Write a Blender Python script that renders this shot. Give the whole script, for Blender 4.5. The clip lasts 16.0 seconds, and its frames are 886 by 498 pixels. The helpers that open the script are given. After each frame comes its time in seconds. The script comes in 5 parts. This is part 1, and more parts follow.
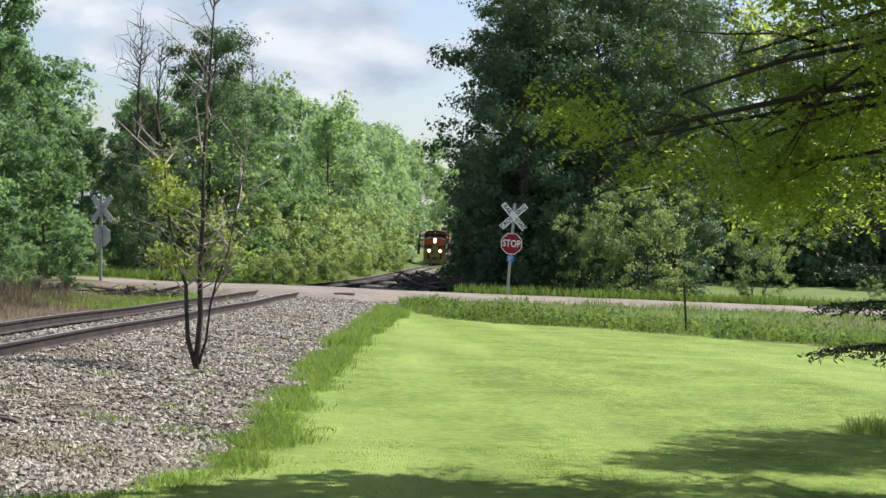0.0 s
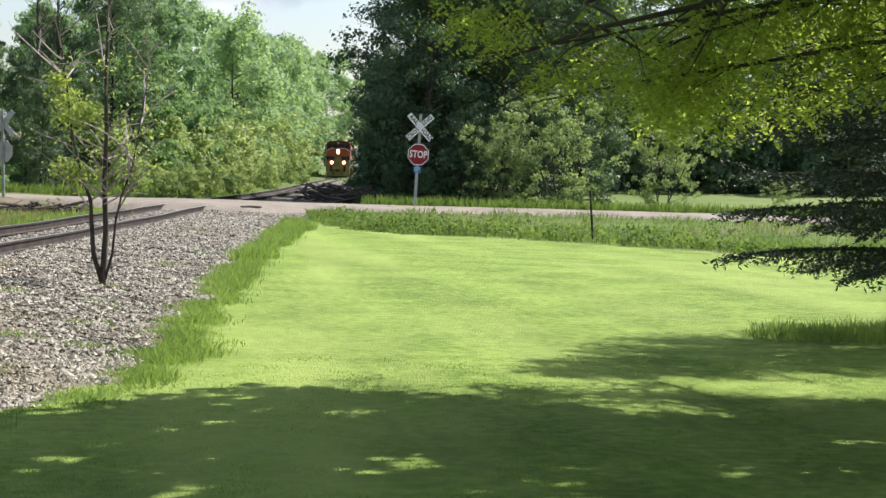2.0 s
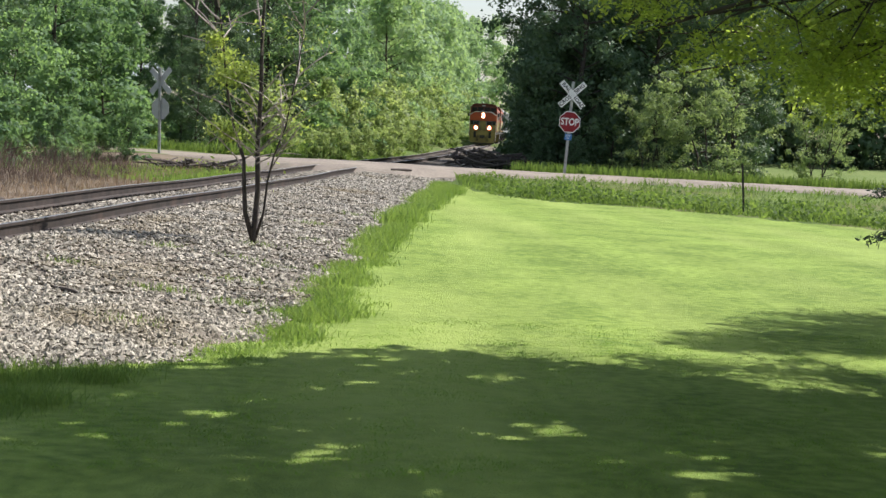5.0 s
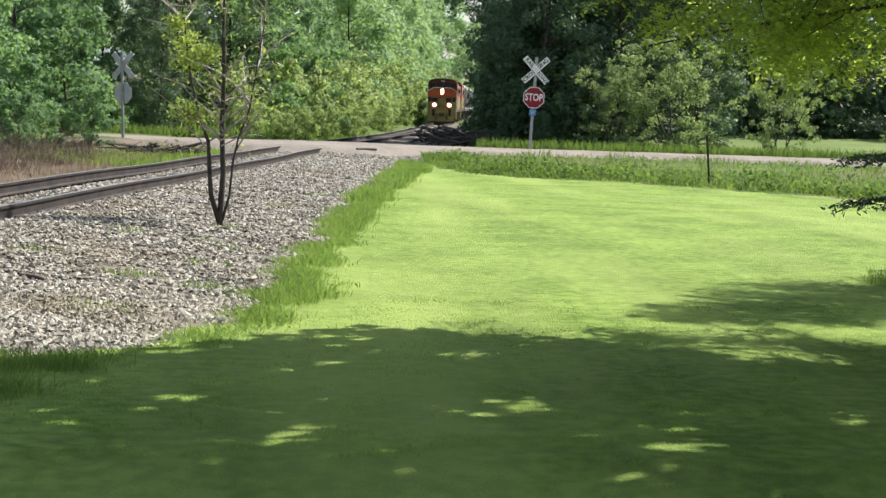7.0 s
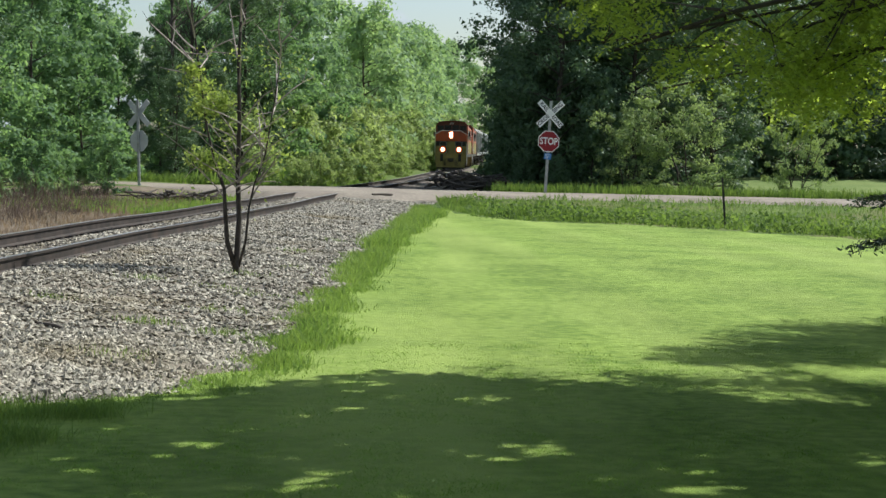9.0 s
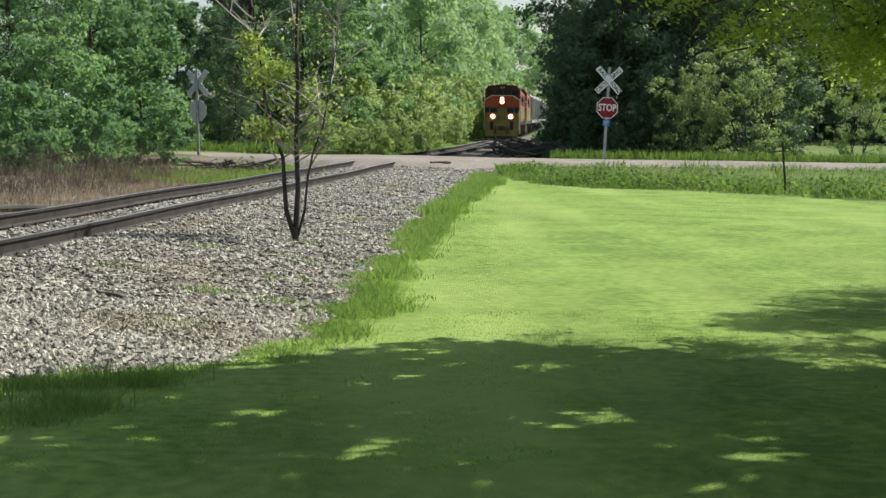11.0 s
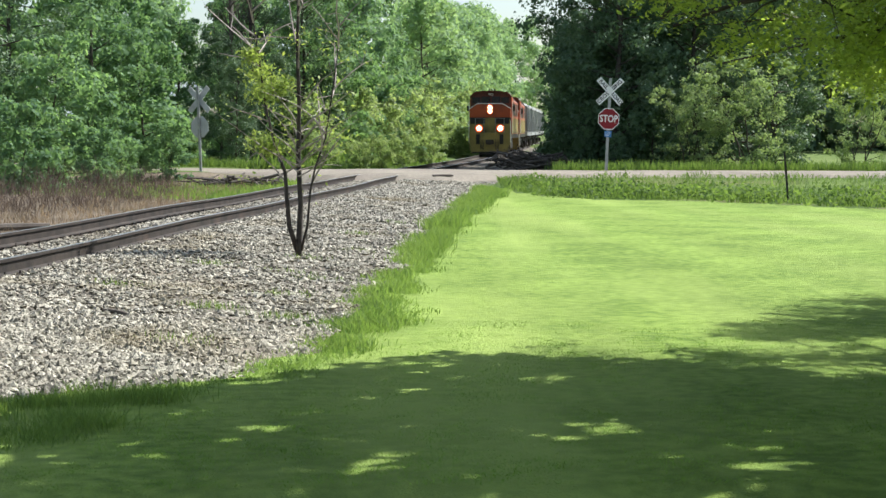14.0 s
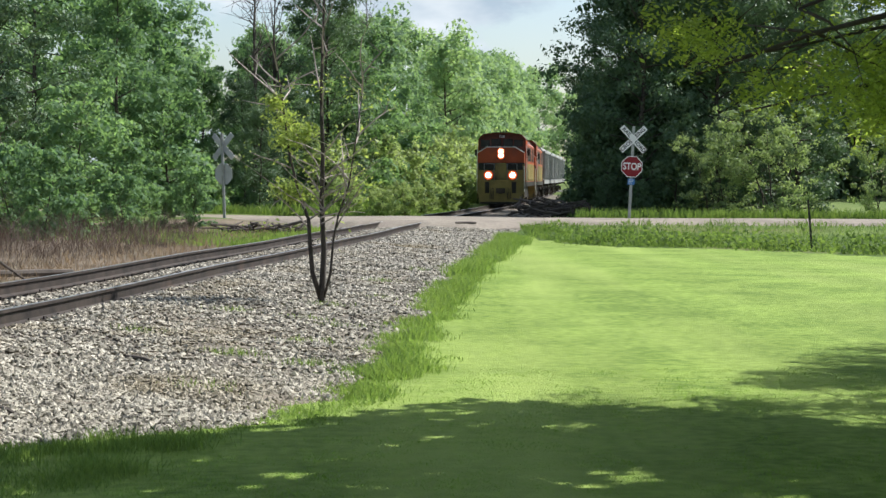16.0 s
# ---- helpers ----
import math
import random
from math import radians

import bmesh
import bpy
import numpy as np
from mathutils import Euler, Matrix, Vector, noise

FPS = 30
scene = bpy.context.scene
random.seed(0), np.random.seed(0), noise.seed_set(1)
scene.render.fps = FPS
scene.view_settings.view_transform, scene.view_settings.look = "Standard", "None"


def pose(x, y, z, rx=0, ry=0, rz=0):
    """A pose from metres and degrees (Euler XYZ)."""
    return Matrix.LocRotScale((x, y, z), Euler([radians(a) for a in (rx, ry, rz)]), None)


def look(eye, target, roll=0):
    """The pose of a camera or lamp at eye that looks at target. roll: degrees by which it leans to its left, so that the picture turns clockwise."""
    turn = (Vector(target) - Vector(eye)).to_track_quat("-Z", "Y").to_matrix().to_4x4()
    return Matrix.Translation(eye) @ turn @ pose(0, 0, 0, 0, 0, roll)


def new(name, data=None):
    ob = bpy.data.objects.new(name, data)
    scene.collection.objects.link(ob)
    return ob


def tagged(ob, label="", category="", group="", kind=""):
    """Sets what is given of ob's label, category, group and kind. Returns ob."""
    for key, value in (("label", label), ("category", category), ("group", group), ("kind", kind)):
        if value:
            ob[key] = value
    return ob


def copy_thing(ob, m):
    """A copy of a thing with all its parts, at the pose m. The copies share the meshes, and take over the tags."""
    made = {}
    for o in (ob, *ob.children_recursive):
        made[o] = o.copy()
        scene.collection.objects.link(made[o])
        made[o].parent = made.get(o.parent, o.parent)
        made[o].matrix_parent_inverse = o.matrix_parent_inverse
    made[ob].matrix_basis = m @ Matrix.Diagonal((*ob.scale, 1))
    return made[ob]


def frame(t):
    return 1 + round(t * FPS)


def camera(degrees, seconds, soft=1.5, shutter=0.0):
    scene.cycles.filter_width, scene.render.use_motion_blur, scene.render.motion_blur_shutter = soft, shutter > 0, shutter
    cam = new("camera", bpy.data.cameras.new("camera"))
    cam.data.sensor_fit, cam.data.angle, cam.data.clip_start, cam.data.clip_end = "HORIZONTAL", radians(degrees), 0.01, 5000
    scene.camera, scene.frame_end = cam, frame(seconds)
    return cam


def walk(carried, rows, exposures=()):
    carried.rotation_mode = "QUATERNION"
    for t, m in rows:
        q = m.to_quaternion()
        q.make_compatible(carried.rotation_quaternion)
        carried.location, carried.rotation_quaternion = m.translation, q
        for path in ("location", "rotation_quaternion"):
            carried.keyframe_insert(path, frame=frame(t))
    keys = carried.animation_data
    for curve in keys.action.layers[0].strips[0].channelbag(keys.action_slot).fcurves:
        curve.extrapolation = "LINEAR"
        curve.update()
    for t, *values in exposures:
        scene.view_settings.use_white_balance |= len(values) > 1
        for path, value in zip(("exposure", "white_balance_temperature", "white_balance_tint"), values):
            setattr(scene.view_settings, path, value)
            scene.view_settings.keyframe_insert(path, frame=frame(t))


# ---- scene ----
# ------------------------------------------------------------------ camera
EYE = (0.0, 0.0, 2.15)


def aim(yaw, tilt, lean):
    """Heading to the left, tilt upwards and lean to the left, in degrees."""
    a, b = radians(yaw), radians(tilt)
    way = Vector((-math.sin(a) * math.cos(b), math.cos(a) * math.cos(b), math.sin(b)))
    return look(EYE, Vector(EYE) + way * 10, lean)


cam = camera(27.0, 16.0, soft=1.5, shutter=0.0)
walk(cam, [
    (0, aim(-3.718, 0.050, 2.070)), (0.5, aim(-5.397, -1.075, 1.529)), (1, aim(-6.430, -2.204, 1.444)), (1.5, aim(-6.693, -2.746, 1.659)),
    (2, aim(-6.679, -2.620, 1.422)), (2.5, aim(-6.357, -2.665, 1.121)), (3, aim(-5.053, -1.910, 1.782)), (3.5, aim(-3.651, -1.349, 2.665)),
    (4, aim(-3.480, -2.112, 2.499)), (4.5, aim(-2.971, -2.812, 2.205)), (5, aim(-2.124, -3.837, 2.893)), (5.2, aim(-2.034, -4.539, 3.019)),
    (7.3, aim(-3.174, -4.443, 1.512)), (7.5, aim(-3.101, -3.705, 1.428)), (8, aim(-2.913, -2.542, 1.330)), (8.5, aim(-2.654, -2.437, 0.880)),
    (9, aim(-2.629, -3.107, 1.075)), (9.5, aim(-2.682, -4.106, 1.107)), (10, aim(-1.704, -4.282, 0.799)), (10.2, aim(-1.373, -4.222, 0.843)),
    (12.3, aim(-0.420, -4.111, 0.317)), (12.5, aim(-0.517, -4.294, 0.269)), (13, aim(-0.789, -4.836, -0.037)), (13.5, aim(-0.731, -4.576, -0.165)),
    (14, aim(-0.713, -3.729, -0.120)), (14.5, aim(-0.551, -2.760, -0.038)), (15, aim(-0.044, -2.277, 0.177)), (15.5, aim(-0.014, -2.094, 0.087)),
    (16, aim(-0.000, -2.263, 0.000)),
], exposures=[(0.0, 0.70, 6200, 16), (1.0, 0.63, 6200, 15), (2.0, 0.91, 6250, 15), (3.0, 1.0, 6200, 15), (4.5, 0.88, 6250, 16), (5.2, 0.76, 6250, 16), (7.4, 0.94, 6200, 13), (8.5, 0.73, 6150, 12), (9.0, 0.52, 6100, 8),
             (10.2, 0.52, 6150, 7), (12.4, 0.83, 6150, 8), (13.5, 0.88, 6100, 8), (14.5, 0.99, 6050, 10), (15.5, 0.97, 6050, 11), (16.0, 0.75, 6100, 11)])

# ------------------------------------------------------------------ light
SUN_EL, SUN_AZ = 48.0, 55.0        # degrees; azimuth from +y (ahead) towards +x (right)
to_sun = Vector((math.sin(radians(SUN_AZ)) * math.cos(radians(SUN_EL)), math.cos(radians(SUN_AZ)) * math.cos(radians(SUN_EL)), math.sin(radians(SUN_EL))))
sun = new("sun", bpy.data.lights.new("sun", "SUN"))
sun.data.energy, sun.data.angle, sun.data.color = 5.0, radians(0.55), (1.0, 0.95, 0.86)
sun.matrix_world = look(to_sun * 100, (0, 0, 0))

world = bpy.data.worlds.new("sky")
scene.world = world
world.use_nodes = True
wn, wl = world.node_tree.nodes, world.node_tree.links
wn.clear()


def wnode(kind, **settings):
    n = wn.new(kind)
    for key, value in settings.items():
        n.inputs[key].default_value = value
    return n


sky = wnode("ShaderNodeTexSky")
sky.sky_type, sky.sun_disc = "NISHITA", False
sky.sun_elevation, sky.sun_rotation = radians(SUN_EL), radians(SUN_AZ)
sky.air_density, sky.dust_density, sky.ozone_density = 1.0, 1.2, 1.0
bg_sky = wnode("ShaderNodeBackground", Strength=0.082)
wl.new(sky.outputs[0], bg_sky.inputs["Color"])
geo = wnode("ShaderNodeTexCoord")
sep = wnode("ShaderNodeSeparateXYZ")
wl.new(geo.outputs["Generated"], sep.inputs[0])
up = wnode("ShaderNodeMath")
up.operation = "ADD"
up.inputs[1].default_value = 0.12
wl.new(sep.outputs["Z"], up.inputs[0])
flat = wnode("ShaderNodeVectorMath")
flat.operation = "MULTIPLY"
flat.inputs[1].default_value = (1, 1, 2.0)
shift = wnode("ShaderNodeVectorMath")
shift.inputs[1].default_value = (5.3, 0.2, 0.9)
wl.new(flat.outputs[0], shift.inputs[0])
wl.new(geo.outputs["Generated"], flat.inputs[0])
puff = wnode("ShaderNodeTexNoise", Scale=7.5, Detail=8.0, Roughness=0.56)
wl.new(shift.outputs[0], puff.inputs["Vector"])
cover = wnode("ShaderNodeValToRGB")
cover.color_ramp.elements[0].position, cover.color_ramp.elements[1].position = 0.49, 0.57
wl.new(puff.outputs[0], cover.inputs[0])
shade = wnode("ShaderNodeTexNoise", Scale=16.0, Detail=5.0, Roughness=0.5)
wl.new(shift.outputs[0], shade.inputs["Vector"])
tone = wnode("ShaderNodeValToRGB")
tone.color_ramp.elements[0].position, tone.color_ramp.elements[1].position = 0.35, 0.62
tone.color_ramp.elements[0].color, tone.color_ramp.elements[1].color = (0.55, 0.66, 0.74, 1), (0.95, 1.0, 1.0, 1)
wl.new(shade.outputs[0], tone.inputs[0])
bg_cloud = wnode("ShaderNodeBackground", Strength=0.56)
wl.new(tone.outputs[0], bg_cloud.inputs["Color"])
both = wnode("ShaderNodeMixShader")
wl.new(cover.outputs[0], both.inputs[0])
wl.new(bg_sky.outputs[0], both.inputs[1])
wl.new(bg_cloud.outputs[0], both.inputs[2])
wout = wn.new("ShaderNodeOutputWorld")
wl.new(both.outputs[0], wout.inputs[0])


# ------------------------------------------------------------------ materials
def material(name, low, high, scale=6.0, rough=0.8, metal=0.0, bump=0.0, bump_scale=None, fine=0.35, islands=0.0, objects=0.0,
             through_light=0.0, spec=0.3, thin_tint=(1.0, 1.0, 0.55), coords="Object", stains=None, stain_scale=0.6, stain_at=(0.5, 0.65), stretch=None, bands=None):
    """A surface with two scales of variation between the colours low and high."""
    m = bpy.data.materials.new(name)
    m.use_nodes = True
    n, l = m.node_tree.nodes, m.node_tree.links
    n.clear()
    out, bsdf = n.new("ShaderNodeOutputMaterial"), n.new("ShaderNodeBsdfPrincipled")
    place = n.new("ShaderNodeNewGeometry").outputs["Position"] if coords == "World" else n.new("ShaderNodeTexCoord").outputs["Object"]
    coarse, grain = n.new("ShaderNodeTexNoise"), n.new("ShaderNodeTexNoise")
    coarse.inputs["Scale"].default_value, coarse.inputs["Detail"].default_value = scale, 4
    grain.inputs["Scale"].default_value, grain.inputs["Detail"].default_value = scale * 9, 3
    l.new(place, coarse.inputs["Vector"])
    l.new(place, grain.inputs["Vector"])
    mixed = n.new("ShaderNodeMath")
    mixed.operation = "MULTIPLY_ADD"
    mixed.inputs[1].default_value = fine
    l.new(grain.outputs[0], mixed.inputs[0])
    l.new(coarse.outputs[0], mixed.inputs[2])
    value = mixed.outputs[0]
    mid = 0.5 + 0.5 * fine
    for weight, source in ((islands, "Random Per Island"), (objects, "Random")):
        if weight:
            rnd = n.new("ShaderNodeNewGeometry") if source == "Random Per Island" else n.new("ShaderNodeObjectInfo")
            add = n.new("ShaderNodeMath")
            add.operation = "MULTIPLY_ADD"
            add.inputs[1].default_value = weight
            l.new(rnd.outputs[source], add.inputs[0])
            l.new(value, add.inputs[2])
            value = add.outputs[0]
            mid += weight * 0.5
    span = 0.22 + 0.4 * (islands + objects)
    ramp = n.new("ShaderNodeMapRange")
    ramp.inputs["From Min"].default_value, ramp.inputs["From Max"].default_value = mid - span, mid + span
    l.new(value, ramp.inputs["Value"])
    colour = n.new("ShaderNodeMix")
    colour.data_type = "RGBA"
    colour.inputs[6].default_value, colour.inputs[7].default_value = (*low, 1), (*high, 1)
    l.new(ramp.outputs[0], colour.inputs[0])
    paint = colour.outputs[2]
    if stains:
        blot, edge, over = n.new("ShaderNodeTexNoise"), n.new("ShaderNodeMapRange"), n.new("ShaderNodeMix")
        blot.inputs["Scale"].default_value, blot.inputs["Detail"].default_value = stain_scale, 6
        if stretch:
            pull = n.new("ShaderNodeVectorMath")
            pull.operation = "MULTIPLY"
            pull.inputs[1].default_value = stretch
            l.new(place, pull.inputs[0])
            l.new(pull.outputs[0], blot.inputs["Vector"])
        else:
            l.new(place, blot.inputs["Vector"])
        edge.inputs["From Min"].default_value, edge.inputs["From Max"].default_value = stain_at
        l.new(blot.outputs[0], edge.inputs["Value"])
        over.data_type = "RGBA"
        over.inputs[7].default_value = (*stains, 1)
        l.new(edge.outputs[0], over.inputs[0])
        l.new(paint, over.inputs[6])
        paint = over.outputs[2]
    if bands:  # mowing passes: soft stripes, their turn in degrees, width in metres and depth
        turned, wave, weak, striped = n.new("ShaderNodeVectorRotate"), n.new("ShaderNodeTexWave"), n.new("ShaderNodeMapRange"), n.new("ShaderNodeMix")
        turned.inputs["Angle"].default_value = radians(bands[0])
        wave.inputs["Scale"].default_value, wave.inputs["Distortion"].default_value = 0.157 / bands[1], 1.6
        wave.inputs["Detail"].default_value, wave.inputs["Detail Scale"].default_value = 2, 1.2
        l.new(place, turned.inputs["Vector"])
        l.new(turned.outputs[0], wave.inputs["Vector"])
        weak.inputs["To Min"].default_value, weak.inputs["To Max"].default_value = 1 - bands[2], 1 + bands[2]
        l.new(wave.outputs[1], weak.inputs["Value"])
        striped.data_type, striped.blend_type = "RGBA", "MULTIPLY"
        striped.inputs[0].default_value = 1
        l.new(paint, striped.inputs[6])
        l.new(weak.outputs[0], striped.inputs[7])
        paint = striped.outputs[2]
    l.new(paint, bsdf.inputs["Base Color"])
    bsdf.inputs["Roughness"].default_value, bsdf.inputs["Metallic"].default_value = rough, metal
    bsdf.inputs["Specular IOR Level"].default_value = spec
    if bump:
        b = n.new("ShaderNodeBump")
        b.inputs["Strength"].default_value, b.inputs["Distance"].default_value = 1.0, bump
        relief = grain
        if bump_scale:
            relief = n.new("ShaderNodeTexNoise")
            relief.inputs["Scale"].default_value, relief.inputs["Detail"].default_value = bump_scale, 4
            l.new(place, relief.inputs["Vector"])
        l.new(relief.outputs[0], b.inputs["Height"])
        l.new(b.outputs[0], bsdf.inputs["Normal"])
    last = bsdf.outputs[0]
    if through_light:
        thin, mix, tint = n.new("ShaderNodeBsdfTranslucent"), n.new("ShaderNodeMixShader"), n.new("ShaderNodeMix")
        tint.data_type, tint.blend_type = "RGBA", "MULTIPLY"
        tint.inputs[0].default_value = 1
        tint.inputs[7].default_value = (*(2.0 * c for c in thin_tint), 1)
        l.new(paint, tint.inputs[6])
        l.new(tint.outputs[2], thin.inputs["Color"])
        mix.inputs[0].default_value = through_light
        l.new(last, mix.inputs[1])
        l.new(thin.outputs[0], mix.inputs[2])
        last = mix.outputs[0]
    l.new(last, out.inputs[0])
    return m


def glow(name, colour, strength):
    m = bpy.data.materials.new(name)
    m.use_nodes = True
    n, l = m.node_tree.nodes, m.node_tree.links
    n.clear()
    e, out = n.new("ShaderNodeEmission"), n.new("ShaderNodeOutputMaterial")
    e.inputs[0].default_value, e.inputs[1].default_value = (*colour, 1), strength
    l.new(e.outputs[0], out.inputs[0])
    return m


M_LAWN = material("mown_grass", (0.119, 0.186, 0.035), (0.228, 0.316, 0.066), 0.9, 0.9, fine=1.3, bump=0.022, bump_scale=60, coords="World", spec=0.1, stains=(0.268, 0.342, 0.090), stain_scale=0.8, stain_at=(0.44, 0.78), stretch=(0.9, 0.10, 1.0), bands=(-4, 1.15, 0.055))
M_LAWNBLADE = material("mown_blades", (0.105, 0.180, 0.036), (0.215, 0.310, 0.070), 0.6, 0.75, islands=0.5, through_light=0.4, coords="World", spec=0.1, thin_tint=(0.85, 1.0, 0.55))
M_ROUGH = material("rough_ground", (0.05, 0.09, 0.02), (0.13, 0.18, 0.05), 0.5, 0.95, fine=0.6, bump=0.05, bump_scale=12, coords="World", spec=0.1, stains=(0.13, 0.145, 0.055), stain_scale=0.3)
M_DIRT = material("bare_earth", (0.095, 0.078, 0.058), (0.215, 0.175, 0.130), 0.6, 0.95, fine=0.7, bump=0.05, bump_scale=14, coords="World", spec=0.1, stains=(0.08, 0.095, 0.035), stain_scale=0.35, stain_at=(0.55, 0.75))
M_MEADOW = material("meadow", (0.105, 0.155, 0.045), (0.170, 0.215, 0.075), 0.15, 0.95, fine=0.5, bump=0.05, bump_scale=8, coords="World", spec=0.1)
M_TALL = material("tall_grass_blades", (0.085, 0.145, 0.042), (0.205, 0.285, 0.088), 0.5, 0.75, islands=0.7, through_light=0.4, coords="World", spec=0.2)
M_DITCH = material("ditch_grass_blades", (0.058, 0.104, 0.031), (0.142, 0.205, 0.060), 0.4, 0.75, islands=0.7, through_light=0.4, coords="World", spec=0.2)
M_DRY = material("dry_grass_blades", (0.105, 0.080, 0.058), (0.27, 0.215, 0.155), 0.5, 0.8, islands=0.8, through_light=0.3, coords="World", thin_tint=(1, 0.9, 0.7))
M_THICKET = material("thicket_stalks", (0.050, 0.037, 0.031), (0.135, 0.104, 0.084), 0.5, 0.85, islands=0.8, through_light=0.15, coords="World", thin_tint=(1, 0.9, 0.8))
# Bed is darkened in colour for the shade in gaps between stones
M_BALLAST = material("ballast_bed_gap_shade", (0.045, 0.037, 0.028), (0.24, 0.210, 0.165), 5.0, 0.9, fine=0.8, bump=0.035, bump_scale=26, coords="World", stains=(0.20, 0.17, 0.13), stain_scale=0.5)
M_STONE = material("crushed_stone", (0.070, 0.062, 0.045), (0.51, 0.470, 0.385), 3.0, 0.85, islands=1.6, bump=0.006, bump_scale=60, coords="World", stains=(0.22, 0.18, 0.11), stain_scale=0.7, stain_at=(0.52, 0.80))
M_ROAD = material("gravel_road", (0.165, 0.143, 0.113), (0.275, 0.240, 0.195), 0.8, 0.95, fine=0.7, bump=0.015, bump_scale=40, coords="World", stains=(0.20, 0.17, 0.14), stain_scale=0.35)
M_RAIL = material("rail_steel", (0.017, 0.014, 0.012), (0.058, 0.045, 0.037), 4.0, 0.75, 0.15, bump=0.002, coords="World", stains=(0.075, 0.050, 0.036), stain_scale=1.3, stain_at=(0.55, 0.75))
M_RAILTOP = material("worn_rail_head", (0.38, 0.37, 0.36), (0.55, 0.54, 0.52), 3.0, 0.32, 1.0, coords="World")
M_TIE = material("creosote_tie", (0.035, 0.028, 0.022), (0.11, 0.09, 0.075), 3.0, 0.9, objects=0.5, bump=0.008, bump_scale=30)
M_BARK = material("bark", (0.032, 0.027, 0.023), (0.095, 0.080, 0.064), 4.0, 0.95, bump=0.02, bump_scale=18, coords="World")
M_SAPBARK = material("sapling_bark", (0.030, 0.025, 0.022), (0.078, 0.064, 0.057), 8.0, 0.85, bump=0.006, bump_scale=40, coords="World")
M_TWIG = material("bare_twigs", (0.17, 0.14, 0.125), (0.42, 0.36, 0.33), 5.0, 0.7, coords="World", islands=0.4)
# Blue haze of distance is mixed into this leaf colour and the next
M_LEAF = material("hazed_broad_leaves", (0.066, 0.130, 0.076), (0.190, 0.292, 0.150), 0.25, 0.65, islands=0.30, objects=0.35, through_light=0.40, coords="World", spec=0.15)
# Paler as well, for the thicker haze before the far wood
M_FARLEAF = material("hazed_far_leaves", (0.150, 0.238, 0.150), (0.310, 0.415, 0.235), 0.12, 0.7, islands=0.28, objects=0.5, through_light=0.33, coords="World", spec=0.15)
# Dark green of dense trees, with the shade on their faces put in
M_SHADELEAF = material("dark_leaves_with_shade", (0.048, 0.092, 0.050), (0.115, 0.180, 0.090), 0.3, 0.6, islands=0.35, objects=0.2, through_light=0.18, coords="World")
M_BUSHLEAF = material("bush_leaves", (0.135, 0.195, 0.092), (0.300, 0.362, 0.178), 0.5, 0.6, islands=0.6, through_light=0.46, coords="World", spec=0.25)
# Darker, less yellow version of the bush leaves, for the roadside bushes
M_DARKERBUSH = material("darker_bush_leaves", (0.105, 0.160, 0.080), (0.245, 0.310, 0.155), 0.5, 0.6, islands=0.6, through_light=0.42, coords="World", spec=0.25)
M_LOCUST = material("locust_leaflets", (0.120, 0.162, 0.052), (0.305, 0.355, 0.102), 0.6, 0.6, islands=0.5, through_light=0.60, coords="World", thin_tint=(0.95, 1.0, 0.42))
M_NEEDLE = material("spruce_needles", (0.018, 0.034, 0.024), (0.060, 0.088, 0.055), 1.0, 0.6, islands=0.5, through_light=0.05, coords="World")
M_SAPLEAF = material("sapling_leaves", (0.145, 0.208, 0.060), (0.300, 0.358, 0.118), 2.0, 0.6, islands=0.7, through_light=0.44, coords="World")
M_GALV = material("galvanised_post", (0.26, 0.27, 0.26), (0.42, 0.43, 0.42), 5.0, 0.5, 0.6)
M_BACK = material("bare_sign_back", (0.38, 0.40, 0.40), (0.52, 0.54, 0.54), 3.0, 0.5, 0.3)
M_WHITE = material("sign_white", (0.66, 0.68, 0.66), (0.80, 0.81, 0.79), 4.0, 0.5)
M_RED = material("sign_red", (0.17, 0.010, 0.016), (0.25, 0.016, 0.024), 3.0, 0.45)
M_BLACK = material("sign_black", (0.015, 0.015, 0.016), (0.03, 0.03, 0.03), 6.0, 0.5)
M_BLUE = material("sign_blue", (0.05, 0.16, 0.36), (0.08, 0.22, 0.46), 5.0, 0.5)
M_TPOST = material("rusty_post", (0.02, 0.022, 0.02), (0.06, 0.055, 0.045), 8.0, 0.8)
M_DEADWOOD = material("dead_wood", (0.045, 0.037, 0.03), (0.16, 0.135, 0.115), 3.0, 0.9, bump=0.01, coords="World", objects=0.5)
M_ORANGE = material("orange_paint", (0.33, 0.062, 0.022), (0.46, 0.094, 0.031), 0.8, 0.42, stains=(0.20, 0.055, 0.03), stain_scale=0.9, stain_at=(0.52, 0.75))
M_YELLOW = material("yellow_paint", (0.21, 0.168, 0.052), (0.325, 0.258, 0.080), 0.9, 0.5, stains=(0.11, 0.092, 0.042), stain_scale=1.2, stain_at=(0.45, 0.70))
M_DARK = material("black_paint", (0.012, 0.012, 0.012), (0.035, 0.032, 0.03), 1.0, 0.5)
M_ROOF = material("sooty_roof", (0.055, 0.020, 0.014), (0.12, 0.045, 0.03), 1.0, 0.7)
M_GLASS = material("cab_glass", (0.008, 0.009, 0.010), (0.018, 0.020, 0.022), 1.0, 0.22, spec=0.35)
M_TRUCK = material("grimy_steel", (0.03, 0.026, 0.022), (0.085, 0.072, 0.06), 2.0, 0.8, bump=0.004)
M_HOPPER = material("grey_hopper_paint", (0.22, 0.23, 0.225), (0.33, 0.34, 0.33), 0.6, 0.6, stains=(0.14, 0.12, 0.10), stain_scale=0.7, stain_at=(0.5, 0.75))
M_LAMP = glow("lit_lamp", (1.0, 0.66, 0.42), 9.0)
